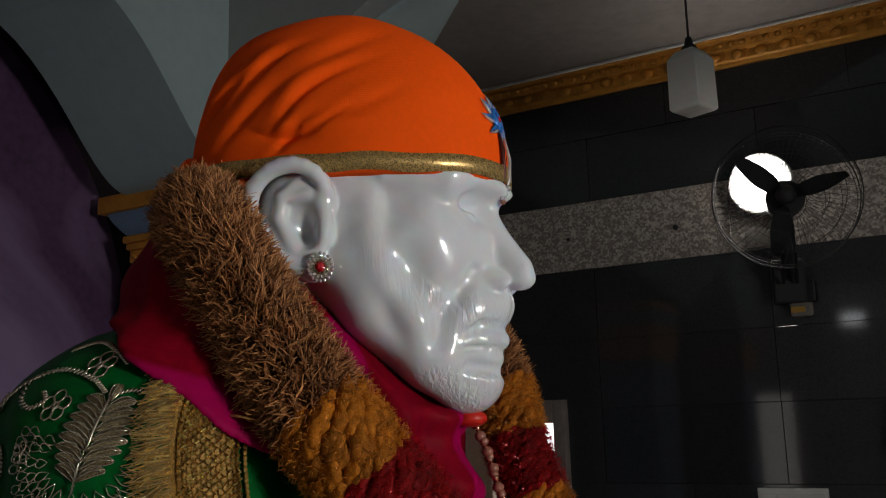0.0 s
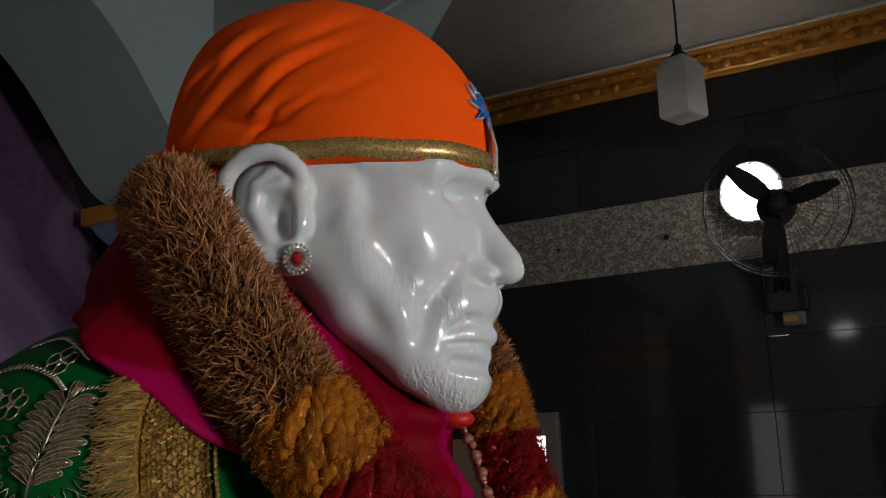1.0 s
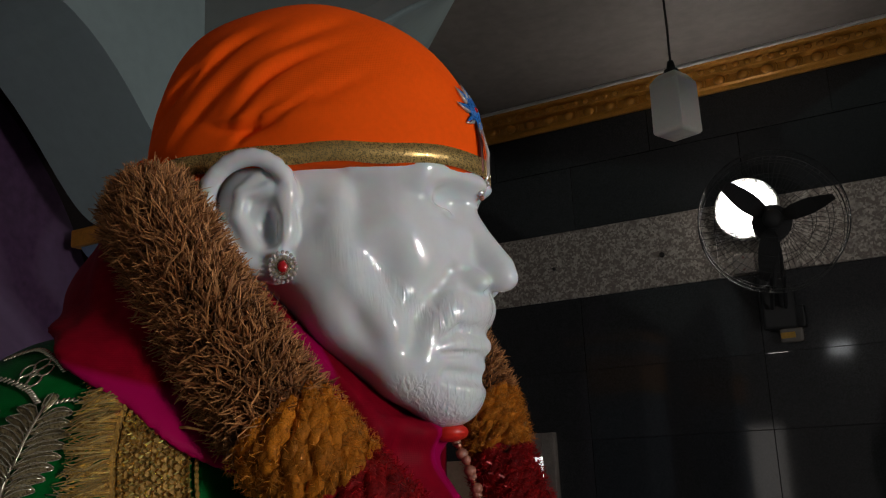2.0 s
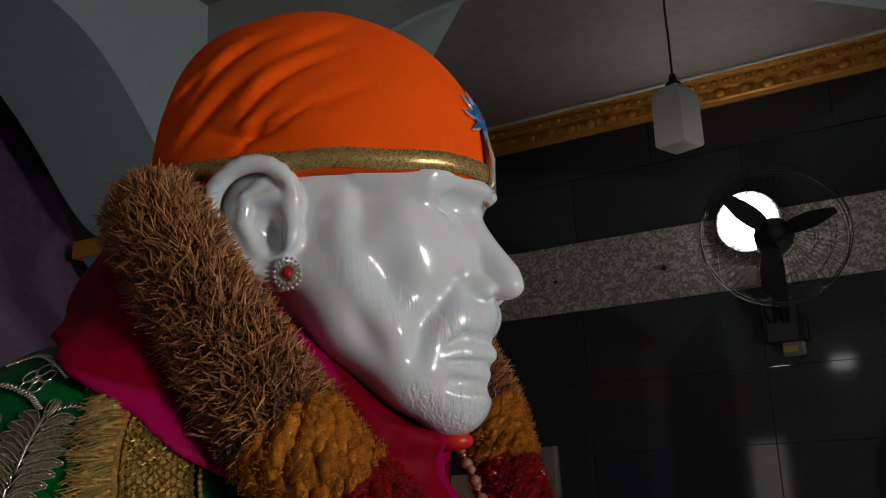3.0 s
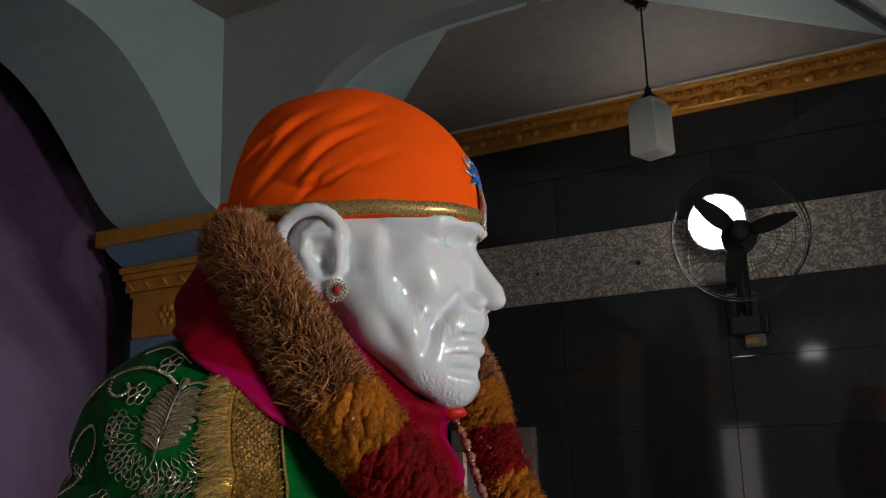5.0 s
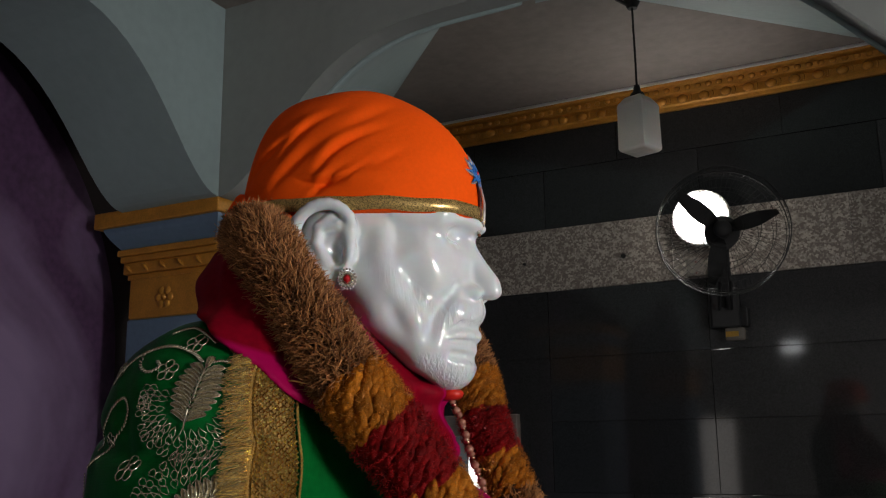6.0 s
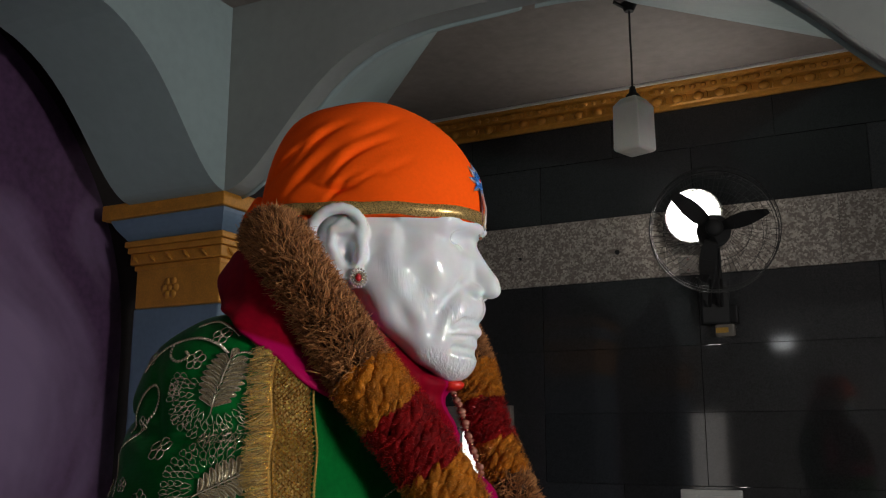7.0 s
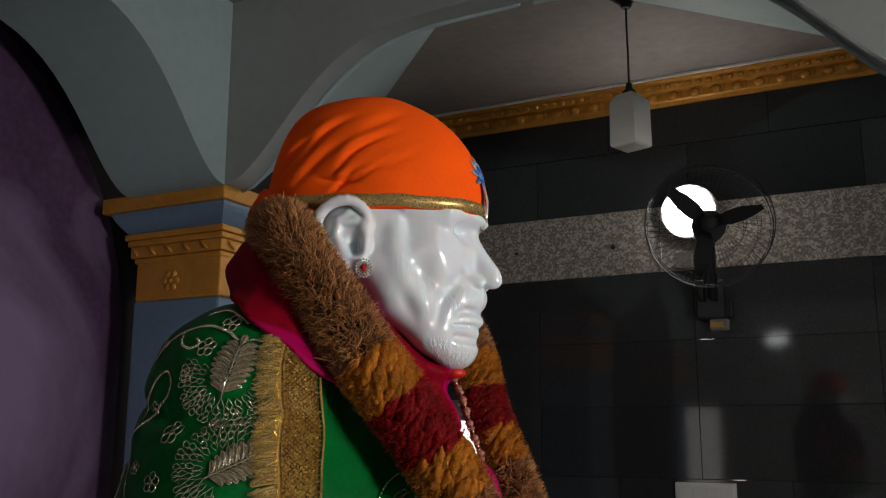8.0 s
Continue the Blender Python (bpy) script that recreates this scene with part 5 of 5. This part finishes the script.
guard("front_guard", -0.02, -0.075, 0.212, "fine wire guard")
guard("back_guard", -0.02, 0.05, 0.212, "fine wire guard")
bm = cyl(bmesh.new(), (0, 0.01, 0), (0, 0.13, 0), 0.058, 0.045, 24)
ball(bm, (0, 0.13, 0), (0.045, 0.03, 0.045), 16, 10)
part("motor", bm, BLACK_PLASTIC, fan)
part("hub", ball(bmesh.new(), (0, -0.045, 0), (0.030, 0.020, 0.030), 16, 10), BLACK_PLASTIC, fan, smooth=True)
for k in range(3):
    a0 = radians(16 + 120 * k)
    bm = bmesh.new()
    top, low = [], []
    for i in range(9):
        r = 0.03 + 0.155 * i / 8
        w = 0.018 + 0.028 * math.sin(math.pi * min(1, 0.12 + i / 9))
        for sgn, row in ((1, top), (-1, low)):
            a = a0 + sgn * w / max(r, 0.05) * 0.62
            row.append((r * math.cos(a), -0.03 + sgn * 0.012, r * math.sin(a)))
    vt = [bm.verts.new(q) for q in top]
    vl = [bm.verts.new(q) for q in low]
    for i in range(8):
        bm.faces.new((vt[i], vt[i + 1], vl[i + 1], vl[i]))
    bmesh.ops.solidify(bm, geom=list(bm.faces), thickness=0.003)
    part("blade", bm, BLACK_PLASTIC, fan)
bm = bmesh.new()
tube(bm, [(0, 0.09, -0.03), (0, 0.12, -0.10), (0, 0.15, -0.17), (0, 0.185, -0.22)], [0.022, 0.02, 0.02, 0.024], 10)
box(bm, -0.05, 0.05, 0.165, 0.205, -0.30, -0.16, 0.008)
part("bracket", bm, BLACK_PLASTIC, fan)
for k in (-1, 1):
    part("strut", tube(bmesh.new(), [(0.014 * k, 0.05, -0.05), (0.016 * k, 0.04, -0.16), (0.02 * k, 0.14, -0.24)], 0.006, 6), BLACK_PLASTIC, fan)

light = thing("wall_light", pose(-0.598, WALL_Y - 0.004, 2.433, 90, 0, 0), "round wall light, lit brilliant white", "lamp")
bm = cyl(bmesh.new(), (0, 0, 0), (0, 0, 0.022), 0.104, 0.100, 40)
part("base", bm, WHITE_PLASTIC, light)
bm = bmesh.new()
bmesh.ops.create_uvsphere(bm, u_segments=32, v_segments=16, radius=1, matrix=Matrix.LocRotScale((0, 0, 0.0225), None, (0.087, 0.087, 0.030)))
bmesh.ops.bisect_plane(bm, geom=bm.verts[:] + bm.edges[:] + bm.faces[:], plane_co=(0, 0, 0.0225), plane_no=(0, 0, -1), clear_outer=True)
part("diffuser", bm, LIT, light, "glowing diffuser", True)

plate = thing("junction_plate", label="small pale square cover plate on the stone band", category="plate")
boxed("cover", (-0.662, -0.592, WALL_Y - 0.014, WALL_Y - 0.003, 2.222, 2.288), CLEAR, plate)
for dz in (-0.02, 0.02):
    part("screw", cyl(bmesh.new(), (-0.627, WALL_Y - 0.017, 2.255 + dz), (-0.627, WALL_Y - 0.013, 2.255 + dz), 0.004, n=10), DARK_METAL, plate)

for x, z, r in ((-0.893, 2.327, 0.009), (-1.29, 2.335, 0.006)):
    hole = thing("wall_plug", label="small dark plug in the speckled stone band", category="wall plug")
    bm = cyl(bmesh.new(), (x, WALL_Y - 0.008, z), (x, WALL_Y + 0.004, z), r, r * 0.9, 12)
    part("plug", bm, BLACK_PLASTIC, hole)
plug = thing("plug_in_vaporiser", label="small plug-in vaporiser with a clear bottle and amber label", category="vaporiser")
bm = box(bmesh.new(), -0.540, -0.470, WALL_Y - 0.05, WALL_Y - 0.003, 1.985, 2.030, 0.008)
part("bottle", bm, CLEAR, plug)
boxed("paper_band", (-0.535, -0.492, WALL_Y - 0.052, WALL_Y - 0.049, 1.998, 2.016), AMBER, plug, bevel=0)
bm = cyl(bmesh.new(), (-0.505, WALL_Y - 0.028, 2.029), (-0.500, WALL_Y - 0.026, 2.075), 0.020, 0.008, 16)
part("cap", bm, BLACK_PLASTIC, plug)
boxed("socket", (-0.545, -0.46, WALL_Y - 0.03, WALL_Y - 0.002, 2.031, 2.10), BLACK_PLASTIC, plug, bevel=0.006)
part("wire", tube(bmesh.new(), spline([(-0.50, WALL_Y - 0.006, 2.10), (-0.505, WALL_Y - 0.006, 2.14), (-0.49, WALL_Y - 0.006, 2.18)], 8), 0.003, 5), BLACK_PLASTIC, plug)

sw = thing("switch_board", label="white modular switch board on the black wall", category="switch")
boxed("frame", (-0.695, -0.485, WALL_Y - 0.016, WALL_Y - 0.001, 1.355, 1.462), WHITE_PLASTIC, sw, bevel=0.004)
for i in range(4):
    boxed("rocker", (-0.680 + 0.047 * i, -0.637 + 0.047 * i, WALL_Y - 0.021, WALL_Y - 0.0155, 1.375, 1.445), WHITE_PLASTIC, sw, bevel=0.002)

# small wall lamp on the south wall, behind the camera's way
tl = thing("bulkhead_light", label="small lit wall lamp with a glowing white diffuser", category="lamp")
boxed("batten", (-1.09, -0.85, YS + 0.001, YS + 0.03, 2.36, 2.48), WHITE_PLASTIC, tl)
boxed("diffuser", (-1.045, -0.895, YS + 0.031, YS + 0.06, 2.375, 2.465), glowing("lit_panel", (0.95, 0.98, 1.0), 4.5), tl, "glowing diffuser", 0.006)


# ---- granite slabs of the aisle wall ----
COURSES = [0.0] + [1.473 - 0.2455 * k for k in range(5, -1, -1)] + [1.727, 1.963, 2.219, 2.465, 2.70, 2.854]
meshes = {}
for c, (z0, z1) in enumerate(zip(COURSES, COURSES[1:])):
    start = {7: -0.60, 9: -0.11}.get(c, -0.60 + 0.30 * (c % 2))
    band = abs(z0 - 2.219) < 0.001
    for k in range(-3, 7):
        x0, x1 = start + 0.6 * k, start + 0.6 * (k + 1)
        x0, x1 = max(x0, -1.868), min(x1, XE)
        if x1 - x0 < 0.03:
            continue
        spans = [(x0, x1)]
        if z0 < WZ1 and z1 > WZ0 and x0 < WX1 + 0.045:
            spans = [(WX1 + 0.046, x1)] if x1 > WX1 + 0.06 else []
        for a, b in spans:
            key = (round(b - a, 3), round(z1 - z0, 3), band)
            if key not in meshes:
                g = 0.0006
                bm = box(bmesh.new(), -(b - a) / 2 + g, (b - a) / 2 - g, -0.006, 0.006, -(z1 - z0) / 2 + g, (z1 - z0) / 2 - g)
                me = bpy.data.meshes.new("slab")
                bmesh.ops.bevel(bm, geom=[e for e in bm.edges if all(v.co.y < 0 for v in e.verts)], offset=0.0008, segments=1, affect="EDGES")
                bm.to_mesh(me)
                bm.free()
                me.materials.append(TERRAZZO if band else GRANITE)
                meshes[key] = me
            ob = new("slab", meshes[key])
            ob.location = ((a + b) / 2, WALL_Y + 0.0055 + 0.0012 * math.sin(7.1 * k + 3.3 * c), (z0 + z1) / 2)
            ob.rotation_euler = (0.0004 * math.sin(5 * k + c), 0, 0.0004 * math.sin(3 * k + 2 * c))
            ob.parent = wall_north
